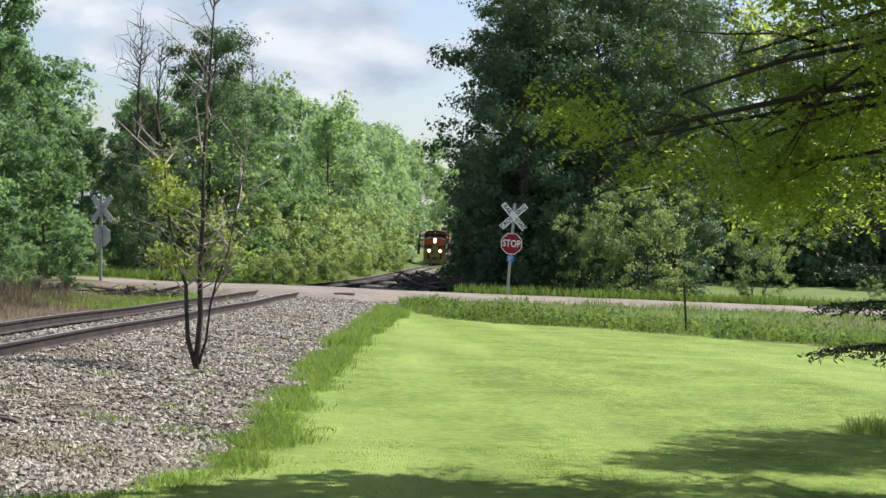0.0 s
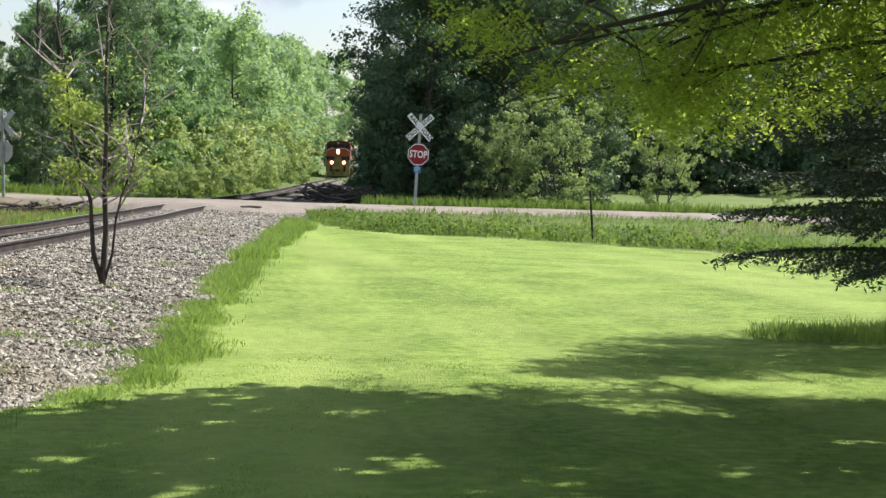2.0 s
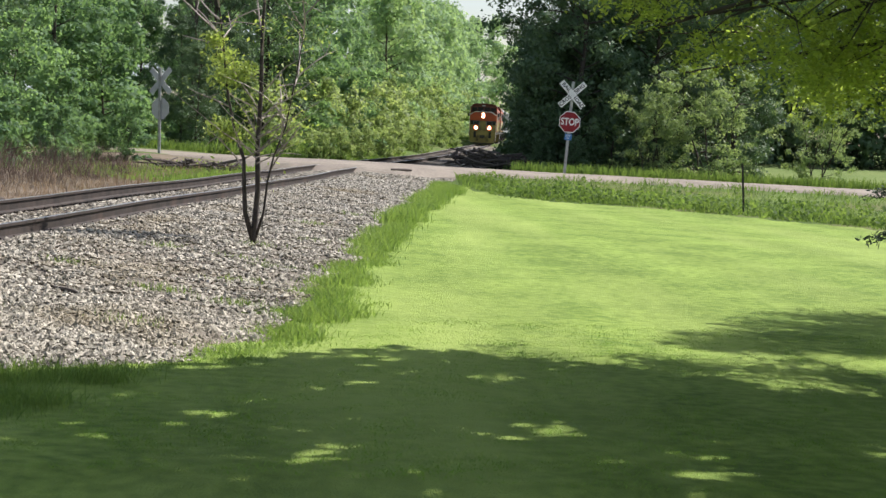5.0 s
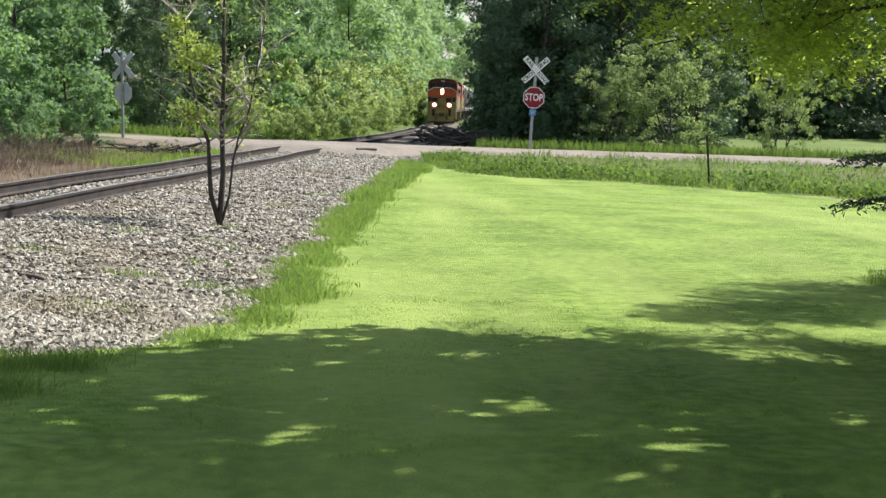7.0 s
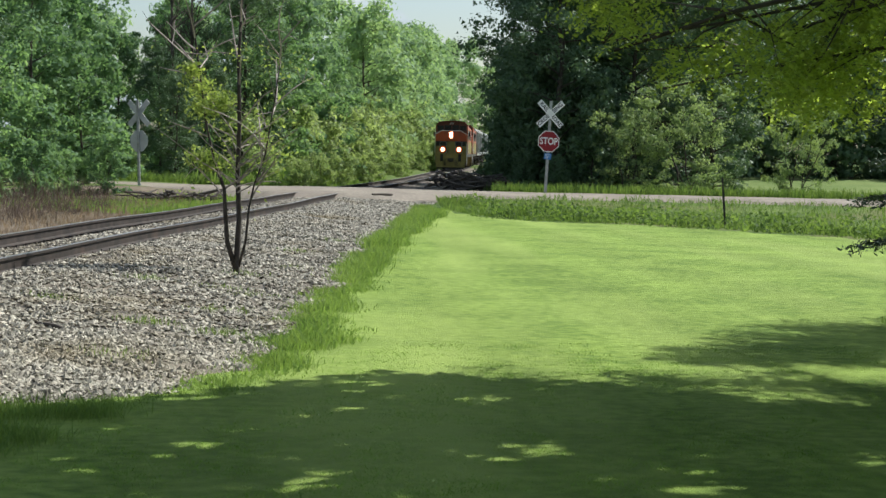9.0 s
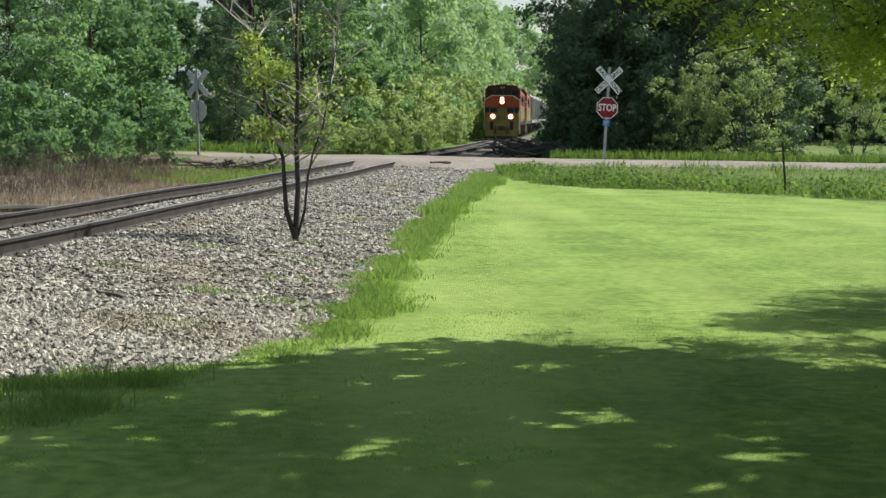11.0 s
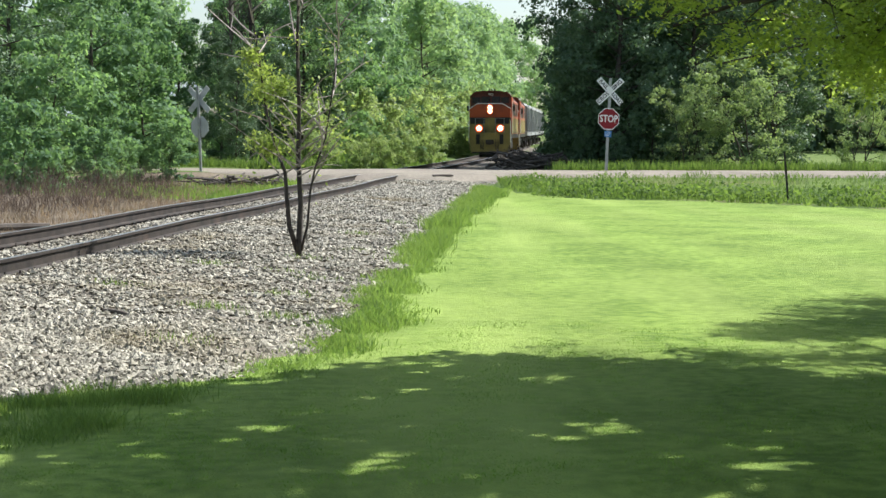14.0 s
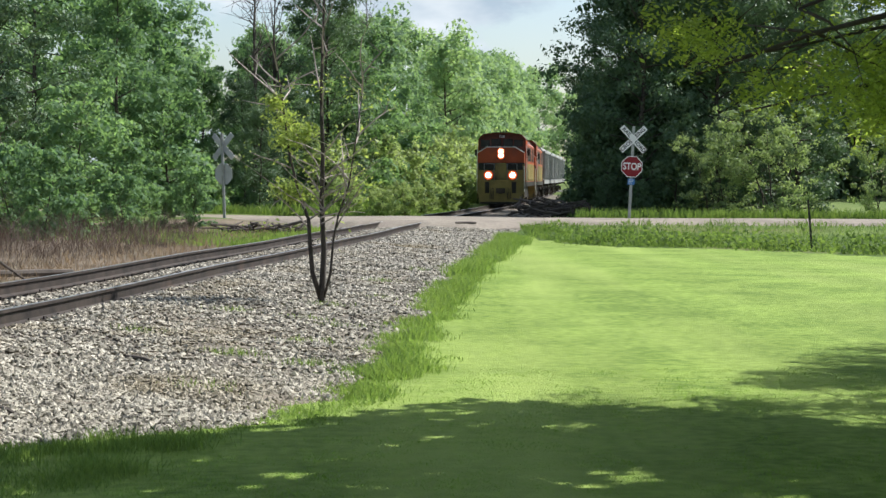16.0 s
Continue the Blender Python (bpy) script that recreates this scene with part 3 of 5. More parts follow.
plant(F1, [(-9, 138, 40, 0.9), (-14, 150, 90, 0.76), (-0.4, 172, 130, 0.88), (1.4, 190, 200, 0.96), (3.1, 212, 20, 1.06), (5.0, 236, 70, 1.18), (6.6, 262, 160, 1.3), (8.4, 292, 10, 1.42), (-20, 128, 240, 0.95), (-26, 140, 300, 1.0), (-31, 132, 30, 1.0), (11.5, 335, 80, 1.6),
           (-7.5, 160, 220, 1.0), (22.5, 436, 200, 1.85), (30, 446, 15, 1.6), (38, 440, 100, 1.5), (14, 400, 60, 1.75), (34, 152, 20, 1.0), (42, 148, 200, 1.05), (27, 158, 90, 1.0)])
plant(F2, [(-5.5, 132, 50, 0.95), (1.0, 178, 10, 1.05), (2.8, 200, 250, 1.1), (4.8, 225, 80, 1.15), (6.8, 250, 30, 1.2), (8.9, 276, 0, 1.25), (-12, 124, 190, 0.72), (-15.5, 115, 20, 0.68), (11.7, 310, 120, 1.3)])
plant(F3, [(-2.9, 88, 15, 0.30), (-2.0, 95, 75, 0.34), (-1.0, 103, 150, 0.36), (0.2, 112, 215, 0.36), (0.9, 124, 290, 0.42), (2.6, 140, 5, 0.45), (3.4, 152, 110, 0.5), (5.2, 172, 190, 0.55), (7.6, 200, 270, 0.6), (-4.4, 84, 45, 0.36), (0.8, 146, 30, 0.9), (1.9, 160, 80, 1.0), (-1.3, 118, 140, 0.9), (3.6, 182, 200, 1.05), (5.5, 208, 250, 1.2), (0.3, 138, 10, 0.8), (2.7, 170, 330, 0.95), (7.9, 238, 40, 1.3), (-2.6, 107, 300, 0.8), (-3.9, 99, 180, 0.75), (-5.6, 92.5, 60, 0.7), (10.2, 265, 90, 1.4)])

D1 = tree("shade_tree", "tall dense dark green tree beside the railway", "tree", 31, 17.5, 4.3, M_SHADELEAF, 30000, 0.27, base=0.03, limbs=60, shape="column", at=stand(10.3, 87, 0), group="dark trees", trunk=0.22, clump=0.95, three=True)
D2 = tree("shade_tree", "dense dark green tree with a drooping edge, some copies added for shade", "tree", 32, 14.0, 3.4, M_SHADELEAF, 40000, 0.19, base=0.02, limbs=54, shape="column", at=stand(8.75, 82.8, 0), group="dark trees", trunk=0.16, clump=0.8, three=True)
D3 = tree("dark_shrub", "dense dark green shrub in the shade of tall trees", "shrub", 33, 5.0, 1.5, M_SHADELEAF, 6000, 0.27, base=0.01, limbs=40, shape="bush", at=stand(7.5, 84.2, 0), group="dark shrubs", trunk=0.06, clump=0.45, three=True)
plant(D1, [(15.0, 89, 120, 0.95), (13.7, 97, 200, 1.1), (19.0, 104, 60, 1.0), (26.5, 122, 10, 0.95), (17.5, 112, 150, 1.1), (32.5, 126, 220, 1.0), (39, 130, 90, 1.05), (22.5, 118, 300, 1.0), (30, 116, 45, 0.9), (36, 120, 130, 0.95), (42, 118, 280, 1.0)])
# Copies with y below 10 are unseen, added to block skylight from the lawn
# The three below half size stand in for shade at the wood's edge
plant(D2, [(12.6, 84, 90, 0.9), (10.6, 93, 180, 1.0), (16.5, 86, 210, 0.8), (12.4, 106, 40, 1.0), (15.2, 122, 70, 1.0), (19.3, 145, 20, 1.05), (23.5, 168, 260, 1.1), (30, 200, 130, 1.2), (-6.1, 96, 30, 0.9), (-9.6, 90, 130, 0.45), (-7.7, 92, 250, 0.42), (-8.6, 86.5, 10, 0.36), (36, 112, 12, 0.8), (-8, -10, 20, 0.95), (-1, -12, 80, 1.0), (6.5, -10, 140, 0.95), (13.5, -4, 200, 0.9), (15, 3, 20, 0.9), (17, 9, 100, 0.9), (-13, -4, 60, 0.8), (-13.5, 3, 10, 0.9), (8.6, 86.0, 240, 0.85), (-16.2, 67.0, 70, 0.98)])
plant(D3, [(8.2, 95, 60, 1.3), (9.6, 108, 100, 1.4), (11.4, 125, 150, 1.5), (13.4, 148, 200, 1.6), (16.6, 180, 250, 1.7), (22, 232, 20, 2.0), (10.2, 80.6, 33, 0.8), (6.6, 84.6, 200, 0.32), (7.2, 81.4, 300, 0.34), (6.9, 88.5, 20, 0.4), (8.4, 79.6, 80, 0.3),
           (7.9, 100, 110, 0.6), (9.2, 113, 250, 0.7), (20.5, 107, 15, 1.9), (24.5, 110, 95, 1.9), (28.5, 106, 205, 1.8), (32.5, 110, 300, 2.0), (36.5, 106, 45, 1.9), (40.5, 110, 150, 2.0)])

B1 = tree("bush", "large loose leafy bush with pale green leaves", "bush", 41, 4.7, 2.3, M_DARKERBUSH, 12500, 0.12, base=0.04, limbs=44, shape="bush", at=stand(13.9, 78.4, 0, 0.9), group="roadside bushes", trunk=0.05, clump=0.36, stems=4)
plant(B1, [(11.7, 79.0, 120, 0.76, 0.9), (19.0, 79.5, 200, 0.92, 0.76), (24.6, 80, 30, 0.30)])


# ------------------------------------------------------------------ foreground trees
def locust():
    """A wide honey-locust crown beside the lawn: high limbs all round, low ones drooping on its far side."""
    rng = np.random.default_rng(51)
    x0, y0 = 7.6, 10.9
    bm = bmesh.new()
    stem = [np.array(p, float) for p in ((0, 0, -0.2), (0.05, 0, 1.2), (-0.1, 0.1, 2.6), (0.1, 0.15, 4.2), (0.0, 0.3, 6.0), (0.2, 0.2, 8.0))]
    tube(bm, stem, [0.26, 0.21, 0.19, 0.16, 0.11, 0.04], 10)
    low_tips, high_tips = [], []
    # height of the crown's underside above the lawn's datum, along x
    under = smooth_line([1.1, 1.4, 1.8, 2.4, 3.4, 5.0, 8.0], [3.65, 3.2, 2.8, 2.62, 2.4, 2.5, 2.6])
    foot = float(ground_z(x0, y0)) - 0.05

    def fits(p, drop=0.0):
        x, z = x0 + p[..., 0], foot + p[..., 2] - drop
        low_end = np.where((x > 3.2) & (x < 4.5), 2.5, 3.1)
        return (x > 1.2) & np.where(p[..., 1] > 4.0, z > low_end, z > under(x))

    for i in range(60):
        low, far = i < 24 or i >= 50, i >= 50
        k = rng.uniform(0.40, 0.53) if low else rng.uniform(0.72, 1.0)
        j = min(4, int(k * 5))
        p = stem[j] + (stem[j + 1] - stem[j]) * (k * 5 - j)
        turn = radians((108, 117, 100, 90, 128, 134, 139, 145, 151, 156)[i - 50]) if far else radians(48 + 120 * (i + rng.uniform(0, 0.6)) / 24) if low else i * 2.39996 + rng.uniform(-0.3, 0.3)
        length = rng.uniform(3.0, 4.4) * (1 + 0.75 * max(0.0, (math.degrees(turn) - 90) / 75)) if low else rng.uniform(3.4, 5.8)
        if far:
            length = (4.3, 4.5, 4.1, 3.9, 4.9, 5.2, 5.3, 5.6, 6.2, 6.4)[i - 50]
        if low and math.cos(turn) < -0.1:
            length = min(length, (x0 - 1.5) / -math.cos(turn))
        for attempt in range(9):  # no bough hangs lower than a man's reach
            pts = limb_points(rng, p, (math.cos(turn), math.sin(turn), rng.uniform(-0.10, 0.03) if far else rng.uniform(0.14, 0.45) if low else rng.uniform(0.28, 0.5)), length, 0.03 if far else 0.06, 8, 0.05 if far else 0.09)
            if not low or min(a[2] for a in pts) > (2.1 if far else 2.3):
                break
        r = 0.034 if far else 0.052 if low else 0.07
        tube(bm, pts, [r * (1 - 0.11 * n) for n in range(8)], 6)
        for w in range(12 if far else 14):
            a = int(rng.integers(5 if far else 2, 8))
            sub = limb_points(rng, pts[a], unit(rng.normal(size=3) * np.array([1, 1, 0.5]) + np.array([math.cos(turn), math.sin(turn), 0]) * 0.7), rng.uniform(0.5, 1.4), 0.15, 4, 0.2)
            if low and not fits(sub[3]):
                continue
            tube(bm, sub, [r * 0.3, r * 0.2, r * 0.13, r * 0.05], 4)
            (low_tips if low else high_tips).extend([sub[1], sub[2], sub[3], sub[3]])
    tips = np.array(low_tips)
    share = np.repeat(rng.uniform(0.1, 1.0, len(tips) // 4) ** 4.0, 4)
    n = 11500
    sprays = tips[rng.choice(len(tips), n, p=share / share.sum())] + rng.normal(size=(n, 3)) * np.array([0.15, 0.15, 0.08])
    sprays = sprays[fits(sprays, 0.12)]
    n = len(sprays)
    # each spray is a hanging stalk with leaflets in two rows
    t = rng.uniform(0, 2 * np.pi, n)
    out = unit(np.stack([np.cos(t), np.sin(t), rng.uniform(-1.1, -0.1, n)], 1))
    m = 14
    k = np.linspace(0.1, 1, m)
    length = rng.uniform(0.18, 0.34, n)
    at = sprays[:, None] + out[:, None] * (k[None] * length[:, None])[..., None] - np.array([0, 0, 0.08]) * (k[None] ** 2)[..., None]
    side = unit(np.cross(out, [0, 0, 1.0]))
    at = at + side[:, None] * (0.019 * (-1.0) ** np.arange(m))[None, :, None]
    along = np.repeat(side[:, None], m, 1) * ((-1.0) ** np.arange(m))[None, :, None]
    at, along = at.reshape(-1, 3), along.reshape(-1, 3)
    fine = leaf_corners(rng, at, 0.043, 0.46, 0.7, along=along)
    # the dense upper dome, out of view, there to shade the lawn
    n = 27000
    q = unit(rng.normal(size=(n, 3))) * rng.uniform(0, 1, (n, 1)) ** (1 / 3.4)
    lumps = 1 + 0.10 * np.sin(np.arctan2(q[:, 1], q[:, 0]) * 7 + 1) + 0.06 * np.sin(np.arctan2(q[:, 1], q[:, 0]) * 17)
    dome = np.array([-1.7, 0.3, 6.1]) + q * np.array([6.4, 5.8, 1.6]) * lumps[:, None]
    dome = dome + rng.normal(size=(n, 3)) * 0.12
    slant = to_sun / to_sun.z
    sx, sy = dome[:, 0] - slant.x * dome[:, 2], dome[:, 1] - slant.y * dome[:, 2]
    # gaps are cut along the sun's way to dapple the lawn's shade
    gaps = np.sin(3.1 * sx + 0.7) * np.sin(2.9 * sy + 1.1) + 0.6 * np.sin(6.7 * sx - 2.3 * sy) + 0.35 * np.sin(9.7 * sy + 3.4 * sx)
    holes = (gaps < 1.0) | (rng.uniform(0, 1, n) < 0.10)
    # leaves are trimmed where their shadow would pass the edge wanted on the lawn
    shadow_edge = smooth_line([-9, -3, -1.4, -0.7, 0, 0.5, 1.2, 2.0, 3.0, 3.9, 4.8, 6, 9], [9.5, 11.2, 12.05, 12.95, 13.75, 13.8, 13.35, 13.05, 12.2, 12.55, 13.2, 13.6, 14.0])
    holes &= y0 + sy < shadow_edge(x0 + sx) + rng.normal(size=n) * 0.10
    ob = thing("locust_tree", "spreading honey-locust tree with fine yellow-green leaves over the lawn", "tree", stand(x0, y0))
    part("trunk", bm, M_BARK, ob, smooth=True)
    part("crown", soup("crown", np.concatenate([fine, leaf_corners(rng, dome[holes], 0.28, 0.55, 0.8)]), 4), M_LOCUST, ob)


locust()


def spruce(x, y, height, reach, seed, turn):
    rng = np.random.default_rng(seed)
    bm = bmesh.new()
    tube(bm, [(0, 0, -0.2), (0, 0, height * 0.5), (0.03, 0, height)], [0.15, 0.09, 0.015], 8)
    at, along = [], []
    z, i = 0.92, 0
    while z < height - 0.2:
        k = z / height
        for b in range(7):
            a = i * 0.7 + b * 2 * math.pi / 7 + rng.uniform(-0.25, 0.25)
            length = reach * (1 - k) ** 0.75 * rng.uniform(0.86, 1.06) + 0.15
            pts = limb_points(rng, (0, 0, z), (math.cos(a), math.sin(a), 0.10 + 0.25 * k), length, 0.05, 6, 0.04)
            tube(bm, pts, [0.035 * (1 - 0.16 * n) * (1.2 - k) for n in range(6)], 4)
            d = np.array([math.cos(a), math.sin(a), 0])
            sidev = np.array([-d[1], d[0], 0])
            for q in np.linspace(0.22, 1.0, int(10 + 16 * (1 - k))):
                f = q * 5
                j = min(4, int(f))
                p = pts[j] + (pts[j + 1] - pts[j]) * (f - j)
                for s in (-1, 1):
                    tl = length * 0.30 * (1.15 - q) + 0.14
                    way = unit(d * rng.uniform(0.6, 1.1) + s * sidev * rng.uniform(0.6, 1.1) + np.array([0, 0, rng.uniform(-0.22, 0.02)]))
                    nn = max(5, int(tl * 26))
                    kk = np.linspace(0, 1, nn)[:, None]
                    at.append(p + way * tl * kk - np.array([0, 0, 0.22]) * kk**2 * tl + rng.normal(size=(nn, 3)) * 0.012)
                    along.append(np.repeat((way + rng.normal(size=3) * 0.1)[None], nn, 0))
        z += 0.34 + 0.14 * rng.random()
        i += 1
    at, along = np.concatenate(at), np.concatenate(along)
    at, along = np.repeat(at, 4, 0) + rng.normal(size=(len(at) * 4, 3)) * 0.014, np.repeat(along, 4, 0) + rng.normal(size=(len(along) * 4, 3)) * 0.35
    ob = thing("spruce_tree", "dark blue-green spruce with drooping boughs by the lawn", "tree", stand(x, y, turn))
    part("trunk", bm, M_BARK, ob, smooth=True)
    part("crown", soup("crown", leaf_corners(rng, at, 0.056, 0.28, 0.2, along=along), 4), M_NEEDLE, ob)


spruce(7.9, 18.6, 7.1, 3.15, 61, 20)


def sapling():
    """A half-dead young tree: three stems from one stump, pale bare twigs, two tufts of leaves."""
    rng = np.random.default_rng(71)
    x, y = -1.60, 24.3
    ob = thing("sapling", "half-bare young tree with a few yellow-green leaf tufts", "tree", Matrix.Translation((x, y, float(ballast_z(x - track_x(y), y)) - 0.03)))
    stems = [[(0, 0, -0.1), (0.0, 0, 0.16), (0.03, 0.02, 0.75), (0.0, 0.05, 1.35), (0.02, 0, 2.0), (0.0, 0, 2.8), (0.03, 0, 3.6), (0.05, 0, 4.4), (0.08, 0, 5.2)],
             [(-0.01, 0, 0.1), (-0.12, -0.04, 0.45), (-0.15, -0.04, 0.85), (-0.17, 0, 1.15), (-0.30, 0, 1.5), (-0.42, 0.05, 2.0), (-0.5, 0.05, 2.6), (-0.6, 0, 3.3), (-0.66, 0, 4.0)],
             [(0.03, 0, 0.12), (0.12, -0.05, 0.45), (0.16, -0.05, 0.9), (0.22, 0, 1.2), (0.36, 0, 1.6), (0.44, 0, 2.1), (0.5, 0, 2.5), (0.55, 0, 2.9), (0.56, 0, 3.2)]]
    width = [0.037, 0.028, 0.015]
    twig, tips = bmesh.new(), []
    for pts, w in zip(stems, width):
        part("stem", tube(bmesh.new(), pts, [w * (1.25 - 0.13 * k) for k in range(9)], 8), M_SAPBARK, ob, "dark reddish-brown stem", smooth=True)
        pts = [np.array(p, float) for p in pts]
        for b in range(26 if w > 0.03 else 12):
            f = rng.uniform(2.2, 7.8)
            j = int(f)
            p = pts[j] + (pts[j + 1] - pts[j]) * (f - j)
            a = rng.uniform(0, 2 * math.pi)
            way = (math.cos(a) * 0.75, math.sin(a) * 0.75, rng.uniform(0.35, 1.3))
            sub = limb_points(rng, p, way, rng.uniform(0.35, 1.1), -0.03, 5, 0.13)
            tube(twig, sub, [0.013, 0.011, 0.009, 0.007, 0.003], 4)
            for s in range(2):
                q = sub[int(rng.integers(1, 4))]
                side = limb_points(rng, q, unit(rng.normal(size=3) + np.array([0, 0, 0.7])), rng.uniform(0.15, 0.45), 0, 3, 0.1)
                tube(twig, side, [0.007, 0.005, 0.002], 3)
                if p[2] > 1.0:
                    tips.append(side[-1])
            if p[2] > 1.0:
                tips.append(sub[-1])
    for s in range(9):  # long whips that lean out low on the trunk
        a = rng.uniform(-0.6, 0.6) + (math.pi if s % 2 else 0)
        sub = limb_points(rng, (0, 0, rng.uniform(0.9, 1.5)), (math.cos(a), math.sin(a), rng.uniform(0.3, 0.9)), rng.uniform(0.6, 1.3), 0, 6, 0.09)
        tube(twig, sub, [0.010, 0.009, 0.008, 0.006, 0.004, 0.002], 4)
    tufts = np.array([(-0.52, 0, 2.45, 0.30), (-0.45, 0, 2.2, 0.26), (-0.5, 0, 1.55, 0.24), (-0.36, 0.1, 1.5, 0.22), (-0.2, 0, 2.3, 0.22), (-0.62, 0, 2.7, 0.18)])
    pick = rng.choice(len(tufts), 2300)
    pos = tufts[pick, :3] + unit(rng.normal(size=(2300, 3))) * (rng.uniform(0, 1, (2300, 1)) ** 0.7) * tufts[pick, 3:] * np.array([1, 1, 0.7])
    tips = np.array(tips)
    low = tips[tips[:, 2] < 3.0]
    loose = low[rng.choice(len(low), 700)] + rng.normal(size=(700, 3)) * 0.09
    tagged(part("twig", twig, M_TWIG, ob, "pale bare twigs"), kind="stuff")
    part("crown", soup("crown", leaf_corners(rng, np.concatenate([pos, loose]), 0.052, 0.5, 0.5), 4), M_SAPLEAF, ob)


sapling()


def bare_tree(x, y, height, seed, turn=0):
    rng = np.random.default_rng(seed)
    bm = bmesh.new()
    tube(bm, [(0, 0, -0.2), (0.1, 0, height * 0.4), (0.0, 0.1, height * 0.7), (0.15, 0, height)], [0.14, 0.10, 0.06, 0.015], 7)
    for i in range(34):
        k = rng.uniform(0.35, 0.97)
        a = i * 2.4
        pts = limb_points(rng, (0.05, 0, height * k), (math.cos(a), math.sin(a), rng.uniform(0.8, 1.8)), height * rng.uniform(0.12, 0.28) * (1.25 - k), 0, 5, 0.14)
        tube(bm, pts, [0.035, 0.028, 0.02, 0.013, 0.006], 4)
        for w in range(5):
            q = pts[int(rng.integers(1, 5))]
            s = limb_points(rng, q, unit(rng.normal(size=3) + np.array([0, 0, 1.1])), rng.uniform(0.5, 1.3), 0, 3, 0.12)
            tube(bm, s, [0.016, 0.011, 0.005], 3)
    ob = thing("bare_tree", "leafless grey tree standing out of the wood", "tree", stand(x, y, turn))
    part("trunk", bm, M_DEADWOOD, ob)


bare_tree(-9.3, 91, 12.6, 81)
bare_tree(-8.5, 94, 11.6, 82, 90)
bare_tree(-5.2, 128, 14.5, 83, 200)


# ------------------------------------------------------------------ signs and posts
def letters(name, text, size, mat, parent, m, depth=0.003):
    cu = bpy.data.curves.new(name, "FONT")
    cu.body, cu.size, cu.align_x, cu.align_y, cu.extrude, cu.resolution_u, cu.offset = text, size, "CENTER", "CENTER", depth, 3, size * 0.022
    tmp = bpy.data.objects.new(name, cu)
    me = bpy.data.meshes.new_from_object(tmp)
    bpy.data.objects.remove(tmp)
    me.transform(m)
    return part(name, me, mat, parent)


def octagon(bm, r, y0, y1):
    vs = [[bm.verts.new((r * math.cos(radians(22.5 + 45 * k)), y, r * math.sin(radians(22.5 + 45 * k)))) for k in range(8)] for y in (y0, y1)]
    bm.faces.new(vs[0])
    bm.faces.new(vs[1][::-1])
    for k in range(8):
        bm.faces.new((vs[0][k], vs[1][k], vs[1][(k + 1) % 8], vs[0][(k + 1) % 8]))
    return bm


def crossing_sign(x, y, z, turn, lean, label, blue):
    """Crossbuck over a stop sign on a post; its face looks along -y before the turn."""
    ob = thing("crossing_sign", label, "road sign", Matrix.Translation((x, y, z)) @ pose(0, 0, 0, 0, lean, turn), group="crossing signs")
    part("post", boxed(-0.055, 0.055, -0.03, 0.03, -0.3, 3.32, bevel=0.008), M_GALV, ob, "galvanised steel post")
    up = lambda zz: Matrix.Translation((0, 0, zz))
    for k, (ang, word) in enumerate(((-45, "RAILROAD"), (45, "CROSSING"))):
        depth = -0.052 - 0.008 * k
        bm = boxed(-0.665, 0.665, -0.004, 0.004, -0.115, 0.115)
        turnm = up(2.80) @ Matrix.Translation((0, depth, 0)) @ pose(0, 0, 0, 0, -ang, 0)
        bmesh.ops.transform(bm, verts=bm.verts, matrix=turnm)
        arm = part("crossbuck_blade", bm, [M_WHITE, M_BACK], ob, "white crossbuck blade with black letters")
        for p in arm.data.polygons:
            if p.normal.y > 0.5:
                p.material_index = 1
        if blue:
            for half, piece in ((-0.37, word[:4]), (0.37, word[4:])):
                letters("lettering", piece, 0.215, M_BLACK, arm, turnm @ Matrix.Translation((half, -0.0055, 0)) @ pose(0, 0, 0, 90, 0, 0), 0.001)
    plate = part("stop_plate", octagon(bmesh.new(), 0.45, -0.044, -0.040), [M_WHITE, M_BACK], ob, "white-edged stop plate")
    plate.matrix_world = ob.matrix_world @ up(1.72)
    for p in plate.data.polygons:
        if p.normal.y > 0.5:
            p.material_index = 1
    if blue:
        face = part("stop_face", octagon(bmesh.new(), 0.418, -0.0475, -0.0445), M_RED, plate, "red stop face")
        letters("lettering", "STOP", 0.345, M_WHITE, face, Matrix.Translation((0, -0.0485, 0)) @ pose(0, 0, 0, 90, 0, 0) @ Matrix.Diagonal((0.86, 1.12, 1, 1)), 0.001)
        notice = part("notice_plate", boxed(-0.14, 0.14, -0.040, -0.036, 1.01, 1.25), M_BLUE, ob, "small blue notice plate with illegible writing")
        for k in range(3):
            part("writing_bar", boxed(-0.10, 0.10 - 0.03 * k, -0.0425, -0.0405, 1.19 - 0.06 * k, 1.205 - 0.06 * k), M_WHITE, notice)
    return ob


crossing_sign(7.34, 72.6, 0.80, 3, 2.6, "railway crossbuck above a red stop sign on a steel post", True)
crossing_sign(-8.62, 72.8, 0.52, 150, 2.0, "back of a crossbuck and stop sign on a steel post", False)

tpost = thing("fence_post", "lone dark steel fence post leaning in the grass", "post", Matrix.Translation((9.45, 47.2, float(ground_z(9.45, 47.2)))) @ pose(0, 0, 0, 0, -5, 0))
bm = boxed(-0.028, 0.028, -0.006, 0.006, -0.3, 1.32, bevel=0.002)
box(bm, -0.006, 0.006, 0.006, 0.034, -0.3, 1.32)
part("post", bm, M_TPOST, tpost)
for z in np.arange(0.2, 1.3, 0.11):
    part("stud", boxed(-0.012, 0.012, -0.014, -0.005, z, z + 0.025), M_TPOST, tpost)


